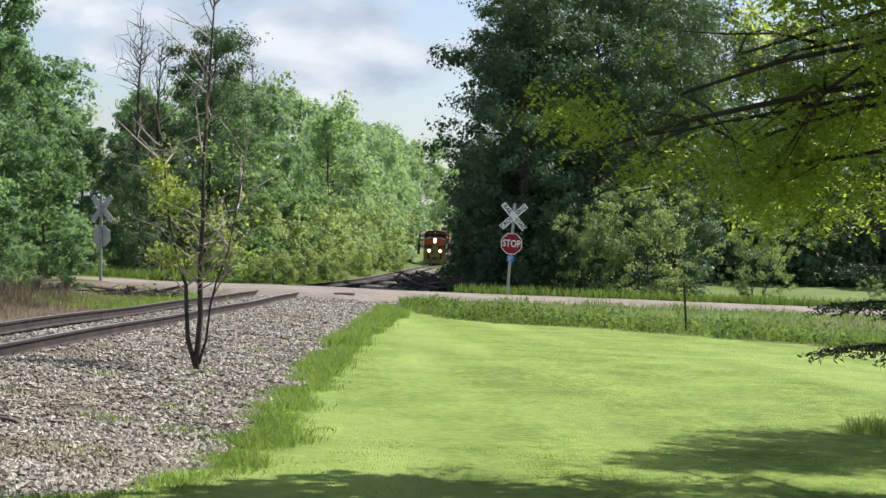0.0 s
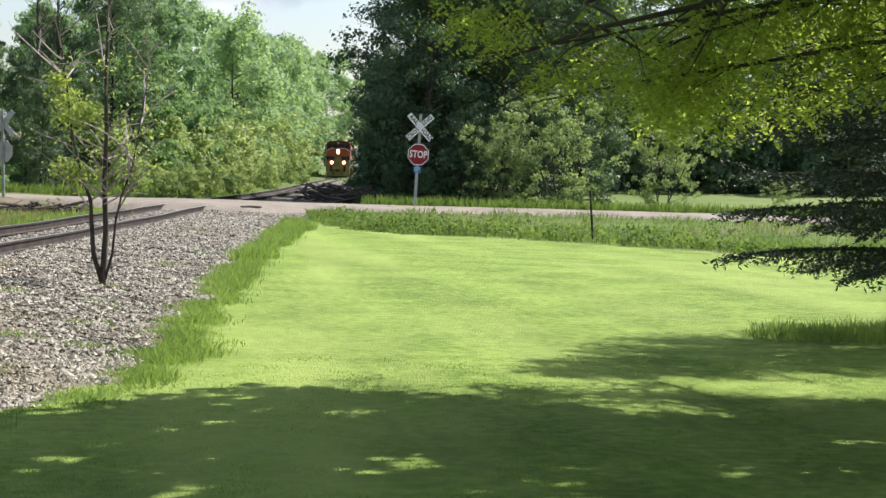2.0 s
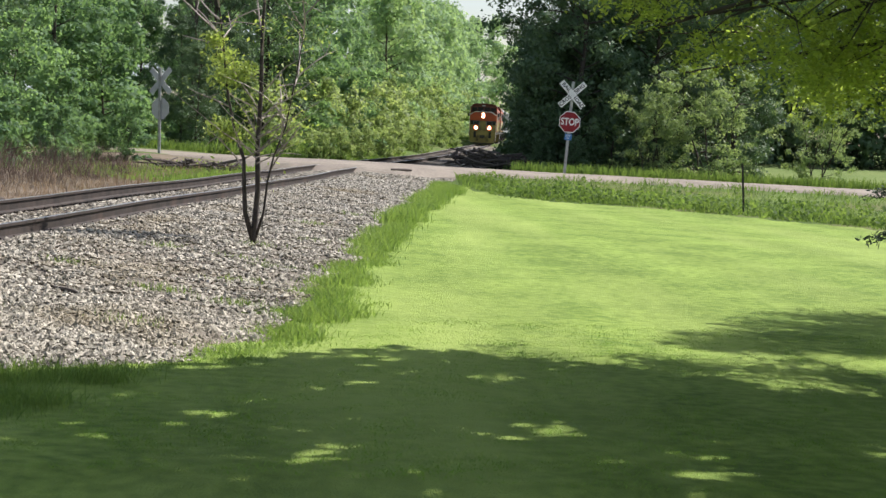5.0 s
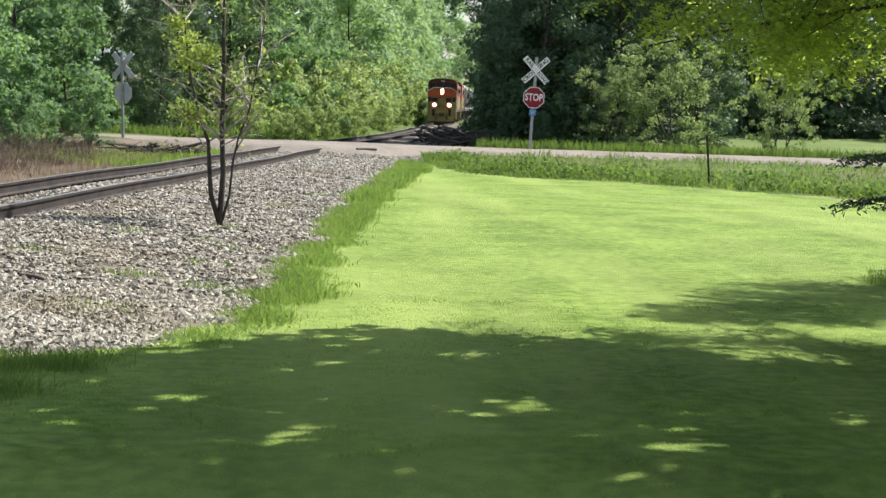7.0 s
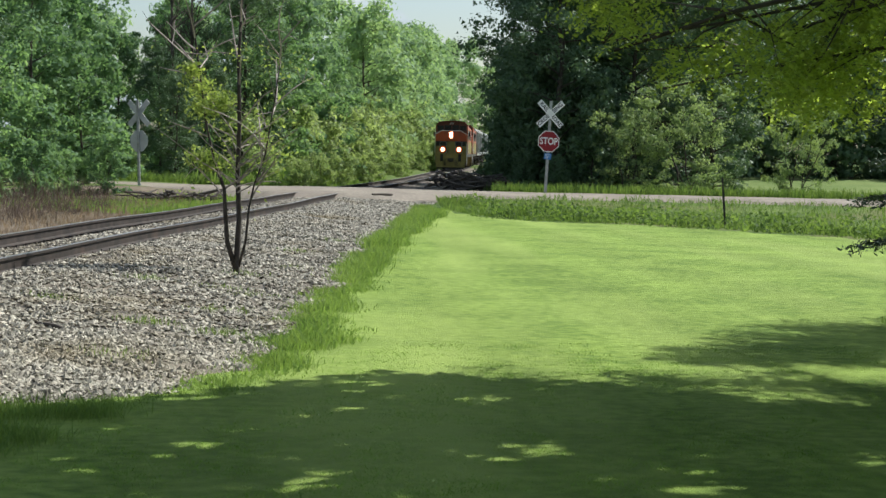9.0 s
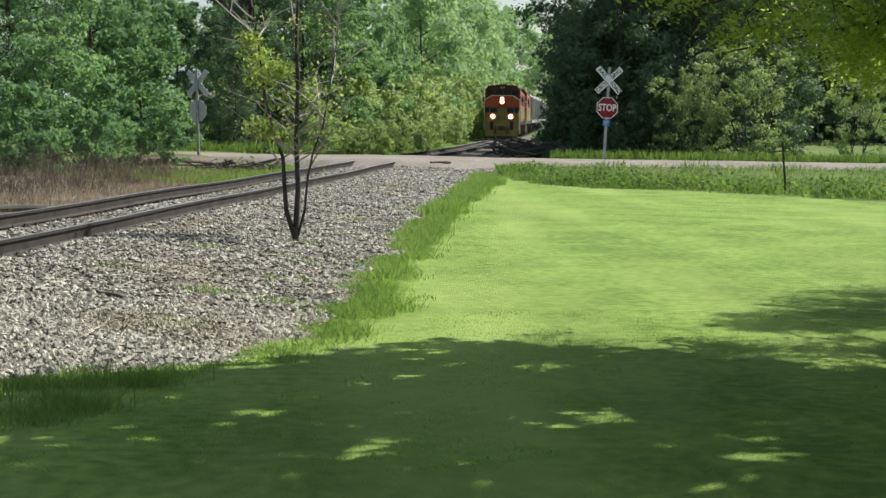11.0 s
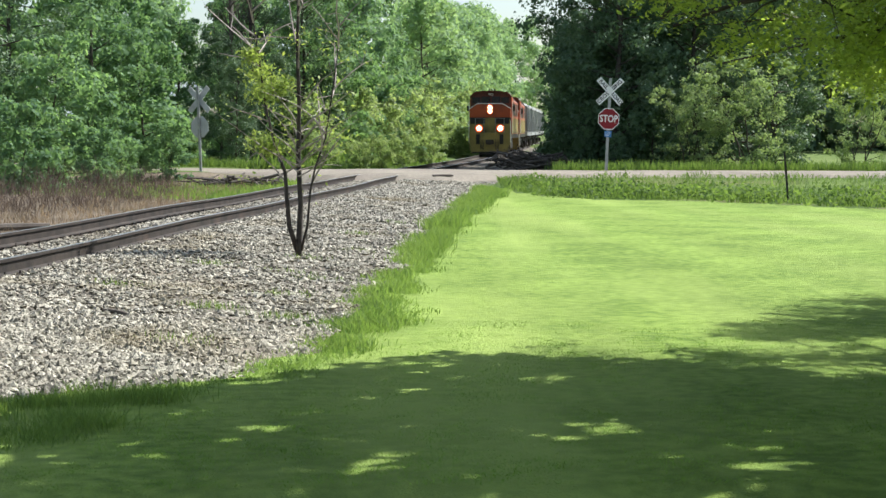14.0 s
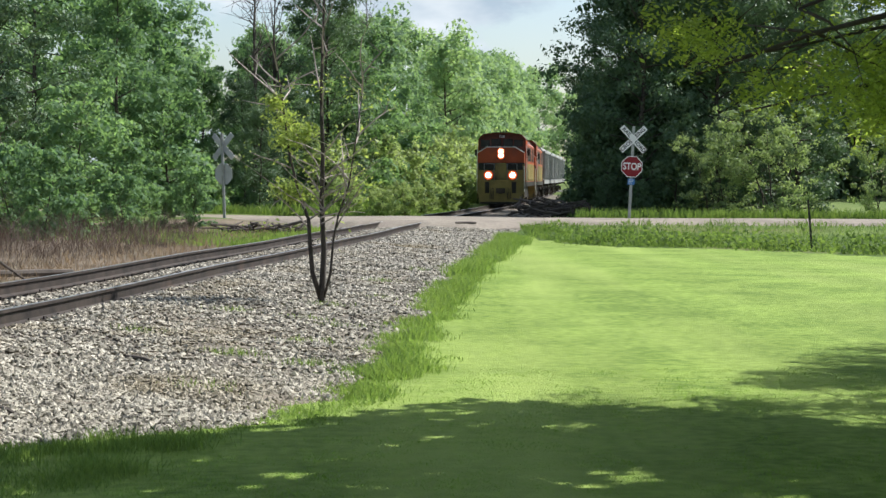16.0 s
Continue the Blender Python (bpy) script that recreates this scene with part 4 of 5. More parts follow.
# ------------------------------------------------------------------ stones, grass, litter
def stones(name, label, rng, x, y, z, size):
    n = len(x)
    c = np.stack([x, y, z], 1)
    base = np.array([(1, 0, 0), (0, 1, 0), (-1, 0, 0), (0, -1, 0), (0, 0, 1), (0, 0, -1)], float)
    v = base[None] * (size[:, None, None] * rng.uniform(0.65, 1.2, (n, 6, 1))) * np.array([1, 1, 0.62]) + rng.normal(size=(n, 6, 3)) * size[:, None, None] * 0.16
    t = rng.uniform(0, 2 * np.pi, n)
    ca, sa = np.cos(t)[:, None], np.sin(t)[:, None]
    v = np.stack([v[..., 0] * ca - v[..., 1] * sa, v[..., 0] * sa + v[..., 1] * ca, v[..., 2]], -1) + c[:, None]
    tri = np.array([(0, 1, 4), (1, 2, 4), (2, 3, 4), (3, 0, 4), (1, 0, 5), (2, 1, 5), (3, 2, 5), (0, 3, 5)])
    me = bpy.data.meshes.new(name)
    me.from_pydata(v.reshape(-1, 3).tolist(), [], (tri[None] + 6 * np.arange(n)[:, None, None]).reshape(-1, 3).tolist())
    me.materials.append(M_STONE)
    return tagged(new(name, me), label, "gravel", kind="stuff")


rng = np.random.default_rng(91)
n = 92000
yy = np.where(rng.uniform(0, 1, n) < 0.22, rng.uniform(10.3, 15.5, n), 8.5 + 55 * rng.uniform(0, 1, n) ** 1.8)
dd = rng.uniform(-2.6, 4.45, n)
dd = np.where((rng.uniform(0, 1, n) < 0.35) & (dd < 0.9), rng.uniform(0.9, 4.4, n), dd)
dd = np.where(dd > 1.5, 1.5 + (dd - 1.5) * (toe(yy) + 0.12 - 1.5) / 2.95, dd)
free = np.abs(np.abs(dd) - 0.7515) > 0.09
yy, dd = yy[free], dd[free]
size = rng.uniform(0.013, 0.031, len(yy)) * (1 + 0.016 * yy)
zz = ballast_z(dd, yy) + wob(dd, yy) * (dd > 1.0) + size * 0.3 + 0.008
zz = np.minimum(zz, rail_z(yy) - 0.05)
stones("ballast_stones", "loose pale crushed stones of the ballast", rng, track_x(yy) + dd, yy, zz, size)


def grass(name, label, rng, x, y, height, width, mat, z=None, bend=0.35):
    at = np.stack([x, y, (ground_z(x, y) if z is None else z) - 0.02], 1)
    me = soup(name, blades(rng, at, height, width, bend), 4)
    me.materials.append(mat)
    return tagged(new(name, me), label, "grass", kind="stuff")


# unmown strip between ballast and lawn
m = 260
cy = 9 + 50 * rng.uniform(0, 1, m) ** 1.25
cd = toe(cy) + 0.17 + rng.normal(size=m) * 0.14
tall = rng.uniform(0.25, 1.0, m) ** 1.4
n = 62000
k = rng.choice(m, n, p=(0.4 + tall) / (0.4 + tall).sum())
yy = cy[k] + rng.normal(size=n) * (0.10 + 0.006 * cy[k])
dd = cd[k] + rng.normal(size=n) * 0.12
grass("strip_grass", "unmown green grass tufts along the foot of the ballast", rng, track_x(yy) + dd, yy, 0.03 + 0.05 * (1 - step(11.0, 12.0, yy)) + (0.11 * step(11.5, 15, yy) + 0.17 * step(20, 34, yy)) * tall[k], 0.0045 + 0.00030 * yy[:, None], M_TALL, bend=1.0)
# short blades of the mown lawn, near the eye
n = 150000
yy = 8.0 + 8.5 * rng.uniform(0, 1, n) ** 1.3
xx = -0.30 * yy + 0.72 * yy * rng.uniform(0, 1, n)
keep = xx - track_x(yy) > toe(yy) + 0.05
xx, yy = xx[keep], yy[keep]
tuft = 0.5 + 0.5 * np.sin(xx * 5.1 + 2 * np.sin(yy * 3.3)) * np.sin(yy * 4.7 - 1.7 * np.sin(xx * 2.9))
grass("lawn_grass", "short mown green grass of the lawn", rng, xx, yy, 0.022 + 0.020 * tuft, 0.0042, M_LAWNBLADE, bend=1.8)
# uncut tufts where the ballast runs out beside the lawn
n = 7000
cx, cy = rng.uniform(-3.4, -1.5, 40), rng.uniform(9.4, 11.6, 40)
k = rng.integers(0, 40, n)
xx, yy = cx[k] + rng.normal(size=n) * 0.13, cy[k] + rng.normal(size=n) * 0.10
keep = xx - track_x(yy) > toe(yy) - 0.1
xx, yy, k = xx[keep], yy[keep], k[keep]
grass("lawn_tufts", "uncut grass tufts at the lawn's corner by the ballast", rng, xx, yy, 0.05 + 0.09 * np.abs(np.sin(k * 2.3)), 0.007, M_TALL, bend=1.0)
# ditch and bank before the road
n = 34000
xx = rng.uniform(2.7, 34, n)
y0, y1 = lawn_far(xx), road_y(xx) - 3.9
yy = y0 + (y1 - y0) * rng.uniform(0, 1, n)
lump = 0.5 + 0.5 * np.sin(xx * 1.3 + yy * 0.4) * np.sin(yy * 0.9 - xx * 0.7)
grass("ditch_grass", "rank green grass in the roadside ditch", rng, xx, yy, 0.10 + 0.30 * lump * rng.uniform(0.5, 1.2, n), 0.03, M_DITCH, bend=1.0)
# weeds in the ditch
n = 15000
cx, cy = 3.7 + 9.0 * rng.uniform(0, 1, 130) ** 1.2, rng.uniform(0, 1, 130) ** 1.5
k = rng.integers(0, 130, n)
xx = cx[k] + rng.normal(size=n) * 0.35
yy = lawn_far(cx[k]) + 1 + cy[k] * 9 + rng.normal(size=n) * 0.35
pos = np.stack([xx, yy, ground_z(xx, yy) + rng.uniform(0.05, 0.55, n) * (0.5 + 0.5 * np.sin(k * 1.7))], 1)
me = soup("weeds", leaf_corners(rng, pos, 0.10, 0.6, 0.5), 4)
me.materials.append(M_DITCH)
tagged(new("ditch_weeds", me), "broad-leaved weeds in the roadside ditch", "weeds", kind="stuff")
# verge beyond the road, both sides of the track
n = 26000
xx = np.where(rng.uniform(0, 1, n) < 0.7, rng.uniform(5.5, 34, n), rng.uniform(-24, -4.2, n))
yy = road_y(xx) + 4.1 + rng.exponential(1.6, n)
grass("verge_grass", "green verge grass beyond the gravel road", rng, xx, yy, rng.uniform(0.22, 0.58, n), 0.035, M_DITCH)
# dry stalks and green tufts on the far side of the track
n = 10000
yy = rng.uniform(22, 66, n)
dd = -3.2 - rng.exponential(2.2, n)
lump = 0.5 + 0.5 * np.sin(dd * 2.3 + yy * 1.1) * np.sin(yy * 1.7 - dd)
grass("dry_grass", "dry brown grass stalks beside the railway", rng, track_x(yy) + dd, yy, rng.uniform(0.05, 0.22, n) + 0.25 * lump**2, 0.014, M_DRY, bend=0.9)
n = 14000
yy = rng.uniform(30, 60, n)
dd = -4.4 - rng.exponential(3.2, n)
lump = np.clip(0.35 + 0.65 * np.sin(dd * 1.7 + yy * 0.6) * np.sin(yy * 0.9 - dd * 0.5), 0, 1)
keep = rng.uniform(0, 1, n) < 0.25 + 0.75 * lump
yy, dd, lump = yy[keep], dd[keep], lump[keep]
grass("thicket", "bare brown thicket stalks before the wood", rng, track_x(yy) + dd, yy, (0.22 + 0.85 * lump) * step(-3.2, -7.0, dd) + 0.08, 0.013, M_THICKET, bend=1.2)
n = 7000
yy = rng.uniform(50, 67, n)
dd = -2.9 - rng.exponential(1.5, n)
grass("green_tufts", "green grass tufts beside the railway", rng, track_x(yy) + dd, yy, rng.uniform(0.1, 0.3, n), 0.03, M_TALL)
n = 26000
yy = 77 + 190 * rng.uniform(0, 1, n) ** 1.5
dd = -2.3 - rng.uniform(0, 1, n) ** 1.3 * 4.6
lump = np.clip(0.5 + 0.6 * np.sin(dd * 1.5 + yy * 0.31) * np.sin(yy * 0.47 - dd * 0.6), 0.05, 1)
grass("bank_grass", "rank uncut grass and weeds on the bank beside the railway", rng, track_x(yy) + dd, yy, (0.10 + 0.75 * lump * step(-2.2, -4.0, dd)) * rng.uniform(0.5, 1.2, n), 0.05 + 0.0004 * yy[:, None], M_DITCH, bend=0.8)
# tall tuft at the foot of the spruce
n = 16000
a, r = rng.uniform(0, 2 * np.pi, n), np.sqrt(rng.uniform(0, 1, n))
grass("spruce_grass", "uncut grass under the spruce", rng, 8.45 + np.cos(a) * r * 3.0, 18.9 + np.sin(a) * r * 1.2, 0.20 * rng.uniform(0.3, 1.2, n), 0.006, M_TALL, bend=0.9)
# thin weeds on the ballast
k = [(-2.93, 18.4), (-3.11, 18.6), (-2.47, 22.1), (-1.55, 24.1), (-1.83, 14.1), (-1.17, 20.8), (-1.35, 18.6), (-1.2, 16.4), (-1.6, 21.5), (-0.9, 26), (-1.0, 30), (-0.5, 34), (-1.9, 16.9)]
n = 1300
c = np.array(k)[rng.integers(0, len(k), n)] + rng.normal(size=(n, 2)) * 0.15
grass("ballast_weeds", "thin green weeds growing in the ballast", rng, c[:, 0], c[:, 1], 0.08, 0.007, M_TALL, z=ballast_z(c[:, 0] - track_x(c[:, 1]), c[:, 1]) + 0.02)


def log(name, label, pts, r, z=None):
    ob = thing(name, label, "dead wood")
    bm = bmesh.new()
    tube(bm, pts, [r * f for f in ([1.0, 0.9, 1.0, 0.7] if len(pts) == 4 else [1.0] * len(pts))], 7)
    part("wood", bm, M_DEADWOOD, ob)


def on_bed(x, y, h=0.02):
    return (x, y, float(ballast_z(x - float(track_x(y)), y)) + h)


log("stick", "short dark broken stick on the ballast", [on_bed(-2.72, 15.83, 0.04), on_bed(-2.63, 15.75, 0.05), on_bed(-2.54, 15.68, 0.045), on_bed(-2.46, 15.61, 0.035)], 0.024)
log("stick", "dark broken branch on the ballast", [on_bed(-3.2, 12.6, 0.04), on_bed(-3.08, 12.45, 0.05), on_bed(-2.94, 12.3, 0.045), on_bed(-2.81, 12.18, 0.03)], 0.025)
gz = lambda x, y, h: (x, y, float(ground_z(x, y)) + h)
log("old_tie", "discarded dark tie lying beside the railway", [gz(-8.2, 32.2, 0.12), gz(-7.7, 32.6, 0.12), gz(-7.2, 33.0, 0.12), gz(-6.7, 33.4, 0.12)], 0.07)
log("fallen_branch", "grey fallen branch leaning in dry grass", [gz(-8.1, 31, 0.9), gz(-7.8, 31.3, 0.6), gz(-7.5, 31.6, 0.3), gz(-7.2, 31.8, 0.05)], 0.025)
log("fallen_branch", "dark fallen branch on the gravel by the lawn", [(0.45, 63.6, 0.53), (0.7, 63.8, 0.54), (0.95, 63.9, 0.535), (1.15, 64.0, 0.53)], 0.045)


def brush_pile(x, y, wide, high, seed, label):
    rng = np.random.default_rng(seed)
    ob = thing("brush_pile", label, "brush pile", Matrix.Translation((x, y, float(ground_z(x, y)))))
    for k in range(int(80 * high + 20)):
        a = rng.uniform(0, math.pi)
        r = rng.uniform(0.2, 1.0)
        c = np.array([rng.uniform(-1, 1) * wide * 0.7, rng.uniform(-1, 1) * 0.7, 0.08 + high * (1 - r * 0.6) * rng.uniform(0.15, 1)])
        d = np.array([math.cos(a), math.sin(a) * 0.7, rng.uniform(-0.3, 0.35)]) * rng.uniform(0.4, 1.0)
        bm = bmesh.new()
        w = rng.uniform(0.015, 0.065)
        tube(bm, [c - d, c + rng.normal(size=3) * 0.06, c + d], [w, w * 0.9, w * 0.5], 6)
        part("branch", bm, M_DEADWOOD, ob)
    return ob


brush_pile(4.3, 82.0, 1.3, 0.9, 101, "dark heap of cut branches beside the railway")
brush_pile(5.9, 82.6, 1.3, 0.8, 103, "dark tangle of old branches under the trees")
brush_pile(-6.3, 62.5, 1.7, 0.35, 102, "low heap of dead branches by the crossing")


# ------------------------------------------------------------------ train
def wheelset(parent, y, radius):
    """An axle with two flanged wheels, across the track at y in its truck's space."""
    bm = bmesh.new()
    disc(bm, (0, 0, 0), 0.08, "x", 1.5, 10)
    for s in (-1, 1):
        disc(bm, (s * 0.76, 0, 0), radius, "x", 0.12, 24)
        disc(bm, (s * 0.70, 0, 0), radius + 0.028, "x", 0.03, 24)
        disc(bm, (s * 0.825, 0, 0), radius * 0.35, "x", 0.03, 12)
        for k in range(3):
            a = k * 2 * math.pi / 3
            box(bm, s * 0.825 - 0.012, s * 0.825 + 0.012, math.cos(a) * radius * 0.6 - 0.05, math.cos(a) * radius * 0.6 + 0.05, math.sin(a) * radius * 0.6 - 0.05, math.sin(a) * radius * 0.6 + 0.05)
    o = part("wheelset", bm, M_TRUCK, parent, "steel axle with two flanged wheels")
    o.location = (0, y, radius)
    return o


def truck(parent, y, base, radius):
    bm = bmesh.new()
    for s in (-1, 1):
        box(bm, s * 1.0 - 0.06, s * 1.0 + 0.06, -base / 2 - 0.35, base / 2 + 0.35, radius + 0.05, radius + 0.32, bevel=0.03)
        box(bm, s * 1.0 - 0.07, s * 1.0 + 0.07, -0.45, 0.45, radius - 0.28, radius + 0.1, bevel=0.03)
        for e in (-1, 1):
            box(bm, s * 1.0 - 0.10, s * 1.0 + 0.10, e * base / 2 - 0.17, e * base / 2 + 0.17, radius - 0.16, radius + 0.2, bevel=0.03)
    box(bm, -1.0, 1.0, -0.25, 0.25, radius - 0.05, radius + 0.25, bevel=0.02)
    o = part("truck", bm, M_TRUCK, parent, "grimy cast-steel truck frame")
    o.location = (0, y, 0)
    return o, [wheelset(o, -base / 2, radius), wheelset(o, base / 2, radius)]


def prism(bm, outline, y0, y1):
    """A bar with the given x, z outline between y0 and y1."""
    a, b = [bm.verts.new((x, y0, z)) for x, z in outline], [bm.verts.new((x, y1, z)) for x, z in outline]
    bm.faces.new(a)
    bm.faces.new(b[::-1])
    for k in range(len(a)):
        bm.faces.new((a[k], b[k], b[(k + 1) % len(a)], a[(k + 1) % len(a)]))
    bmesh.ops.recalc_face_normals(bm, faces=bm.faces[:])
    return bm


def rods(lines, r=0.016):
    bm = bmesh.new()
    for pts in lines:
        tube(bm, pts, [r] * len(pts), 6)
    return bm


def locomotive():
    """Wide-nosed road switcher; the front coupler face is at y = 0 and the hood runs to +y, on rails at z = 0."""
    ob = thing("locomotive", "orange, black and yellow diesel locomotive with lit headlights", "locomotive")
    L = 20.4
    frame_o = part("frame", box(boxed(-1.5, 1.5, 0.55, L - 0.5, 1.20, 1.50, bevel=0.03), -1.05, 1.05, 2.2, L - 2.2, 0.95, 1.2), M_DARK, ob, "black underframe")
    # end plate, plough, steps
    pilot = part("pilot", boxed(-1.50, 1.50, 0.46, 0.55, 0.72, 1.62, bevel=0.02), M_YELLOW, ob, "yellow pilot plate")
    part("plough", prism(bmesh.new(), [(-1.35, 0.14), (1.35, 0.14), (1.42, 0.78), (-1.42, 0.78)], 0.30, 0.40), M_YELLOW, pilot, "dull yellow snow plough")
    part("plough_lip", boxed(-1.30, 1.30, 0.26, 0.42, 0.10, 0.22, bevel=0.02), M_DARK, pilot)
    for s in (-1, 1):
        for k in range(3):
            part("step", boxed(min(s * 1.02, s * 1.5), max(s * 1.02, s * 1.5), 0.50, 0.86, 0.42 + 0.36 * k, 0.46 + 0.36 * k), M_TRUCK, ob)
        part("step_side", boxed(s * 1.48 - 0.02, s * 1.48 + 0.02, 0.48, 0.9, 0.36, 1.55), M_YELLOW, ob)
        # solid black panel stands in for the shade within a step opening
        part("pilot_recess", boxed(s * 0.86 - 0.14, s * 0.86 + 0.14, 0.43, 0.458, 0.62, 1.50, bevel=0.01), M_DARK, pilot, "black panel as the shade of a step opening")
    bm = boxed(-0.16, 0.16, -0.05, 0.5, 0.74, 1.02, bevel=0.05)
    box(bm, -0.30, 0.30, 0.40, 0.52, 0.66, 1.10, bevel=0.03)
    part("coupler", bm, M_TRUCK, ob, "dark cast coupler")
    for s in (-1, 1):
        for x in (0.42, 0.52, 0.62):
            part("air_hose", rods([[(s * x, 0.44, 1.1), (s * x, 0.24, 0.9), (s * (x + 0.05), 0.22, 0.55), (s * (x + 0.02), 0.25, 0.4)]], 0.022), M_DARK, ob, "hanging rubber air hose")
    # nose: broad, with a shallow peak along its top edge
    low = [(-1.50, 1.55), (1.50, 1.55), (1.50, 2.26), (-1.50, 2.26)]
    part("nose_apron", prism(bmesh.new(), low, 0.95, 2.3), M_YELLOW, ob, "yellow lower nose")
    part("nose_band", prism(bmesh.new(), [(-1.502, 2.26), (1.502, 2.26), (1.502, 2.72), (-1.502, 2.72)], 0.96, 2.3), M_DARK, ob, "black band across the nose")
    nose = prism(bmesh.new(), [(-1.50, 2.72), (1.50, 2.72), (1.50, 3.38), (0.92, 3.72), (-0.92, 3.72), (-1.50, 3.38)], 0.97, 2.3)
    bmesh.ops.bevel(nose, geom=[e for e in nose.edges if all(v.co.y < 1 for v in e.verts)], offset=0.05, segments=2, affect="EDGES")
    part("nose", nose, M_ORANGE, ob, "orange upper nose")
    part("nose_door", boxed(-0.36, 0.36, 0.90, 0.955, 1.62, 2.70, bevel=0.02), M_YELLOW, ob, "yellow nose door")
    # white rod stands in for sunlight on the nose's top edge
    part("nose_trim", rods([[(-1.51, 0.985, 3.37), (-0.92, 0.985, 3.735), (0.92, 0.985, 3.735), (1.51, 0.985, 3.37)]], 0.03), M_WHITE, ob, "white rod as the sunlit highlight on the nose's top edge")
    # cab
    cab = prism(bmesh.new(), [(-1.54, 1.5), (1.54, 1.5), (1.54, 4.24), (1.22, 4.56), (0.6, 4.66), (-0.6, 4.66), (-1.22, 4.56), (-1.54, 4.24)], 2.3, 5.1)
    cab_o = part("cab", cab, M_ORANGE, ob, "orange cab")
    part("cab_roof", prism(bmesh.new(), [(-1.57, 4.24), (-1.24, 4.60), (-0.6, 4.70), (0.6, 4.70), (1.24, 4.60), (1.57, 4.24), (1.53, 4.24), (1.21, 4.54), (0.6, 4.64), (-0.6, 4.64), (-1.21, 4.54), (-1.53, 4.24)], 2.16, 5.2), M_ROOF, cab_o, "sooty dark cab roof")
    part("cab_front", prism(bmesh.new(), [(-1.50, 3.40), (1.50, 3.40), (1.50, 4.23), (1.19, 4.52), (0.6, 4.62), (-0.6, 4.62), (-1.19, 4.52), (-1.50, 4.23)], 2.26, 2.298), M_ROOF, cab_o, "dark red cab front")
    for x0, x1 in ((-1.36, -0.78), (-0.70, -0.06), (0.06, 0.70), (0.78, 1.36)):
        w = part("windscreen", boxed(x0, x1, 2.235, 2.262, 3.78, 4.22 if abs(x0 + x1) > 1.5 else 4.28, bevel=0.01), M_GLASS, cab_o, "dark windscreen pane")
        part("wiper", rods([[((x0 + x1) / 2, 2.225, 3.8), ((x0 + x1) / 2 + 0.12, 2.222, 4.05)]], 0.008), M_DARK, w)
    part("number_board", boxed(-0.17, 0.17, 2.225, 2.262, 4.38, 4.50), M_WHITE, cab_o, "pale number board with plain bars")
    for k in range(4):
        part("writing_bar", boxed(-0.14 + 0.075 * k, -0.09 + 0.075 * k, 2.216, 2.2245, 4.40, 4.48), M_DARK, cab_o)
    for s in (-1, 1):
        x0, x1 = sorted((s * 1.535, s * 1.56))
        for y0, y1 in ((2.75, 3.5), (3.65, 4.4)):
            part("side_window", boxed(x0, x1, y0, y1, 3.05, 3.75, bevel=0.008), M_GLASS, cab_o, "dark cab side window")
        part("side_apron", boxed(x0, x1, 2.4, 5.05, 1.55, 2.4), M_YELLOW, cab_o, "yellow lower cab side")
        part("mirror", boxed(*sorted((s * 1.6, s * 1.78)), 2.5, 2.53, 3.2, 3.6), M_DARK, cab_o)
    # lamps, with glowing rings added round them as bloom
    hl = part("headlight", boxed(-0.26, 0.26, 0.90, 0.975, 2.93, 3.71, bevel=0.04), M_DARK, ob, "twin headlight, lit")
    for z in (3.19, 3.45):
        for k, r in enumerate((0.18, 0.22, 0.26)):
            part("reflector", disc(bmesh.new(), (0, 0.889 + 0.003 * k, z), r, "y", 0.012), M_HALO[k], hl, "warm glowing reflector bowl")
        part("lamp_glass", disc(bmesh.new(), (0, 0.865, z), 0.14, "y", 0.03), M_LAMP, hl, "glowing warm white lamp")
    for s in (-1, 1):
        dl = part("ditch_light", disc(boxed(s * 0.775 - 0.04, s * 0.775 + 0.04, 0.5, 0.6, 1.6, 1.8), (s * 0.775, 0.52, 1.93), 0.32, "y", 0.16), M_DARK, ob, "ditch light, lit")
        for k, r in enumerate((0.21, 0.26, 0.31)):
            part("reflector", disc(bmesh.new(), (s * 0.775, 0.430 + 0.003 * k, 1.93), r, "y", 0.012), M_HALO[k], dl, "warm glowing reflector bowl")
        part("lamp_glass", disc(bmesh.new(), (s * 0.775, 0.405, 1.93), 0.165, "y", 0.03), M_LAMP, dl, "glowing warm white lamp")
    # rails of the front platform
    for s in (-1, 1):
        part("handrail", rods([[(s * 0.42, 0.56, 1.55), (s * 0.42, 0.56, 2.66), (s * 1.05, 0.56, 2.66), (s * 1.05, 0.56, 1.55)]], 0.026), M_HOPPER, ob, "pale front handrail")
        part("handrail", rods([[(s * 1.45, 0.56, 1.55), (s * 1.45, 0.56, 2.62)]], 0.024), M_YELLOW, ob)
        part("grab_iron", rods([[(s * 1.52, 0.6, 0.9), (s * 1.52, 0.6, 2.5)]], 0.022), M_WHITE, ob, "white corner grab iron")
        part("grab_iron", rods([[(s * 1.6, 2.25, 1.6), (s * 1.6, 2.25, 3.9)]], 0.022), M_WHITE, ob, "white cab grab iron")
    # long hood with its doors, grilles, fans
    hood = prism(bmesh.new(), [(-1.46, 1.5), (1.46, 1.5), (1.46, 4.0), (1.1, 4.38), (-1.1, 4.38), (-1.46, 4.0)], 5.1, L - 0.9)
    hood_o = part("hood", hood, M_ORANGE, ob, "orange wide engine hood")
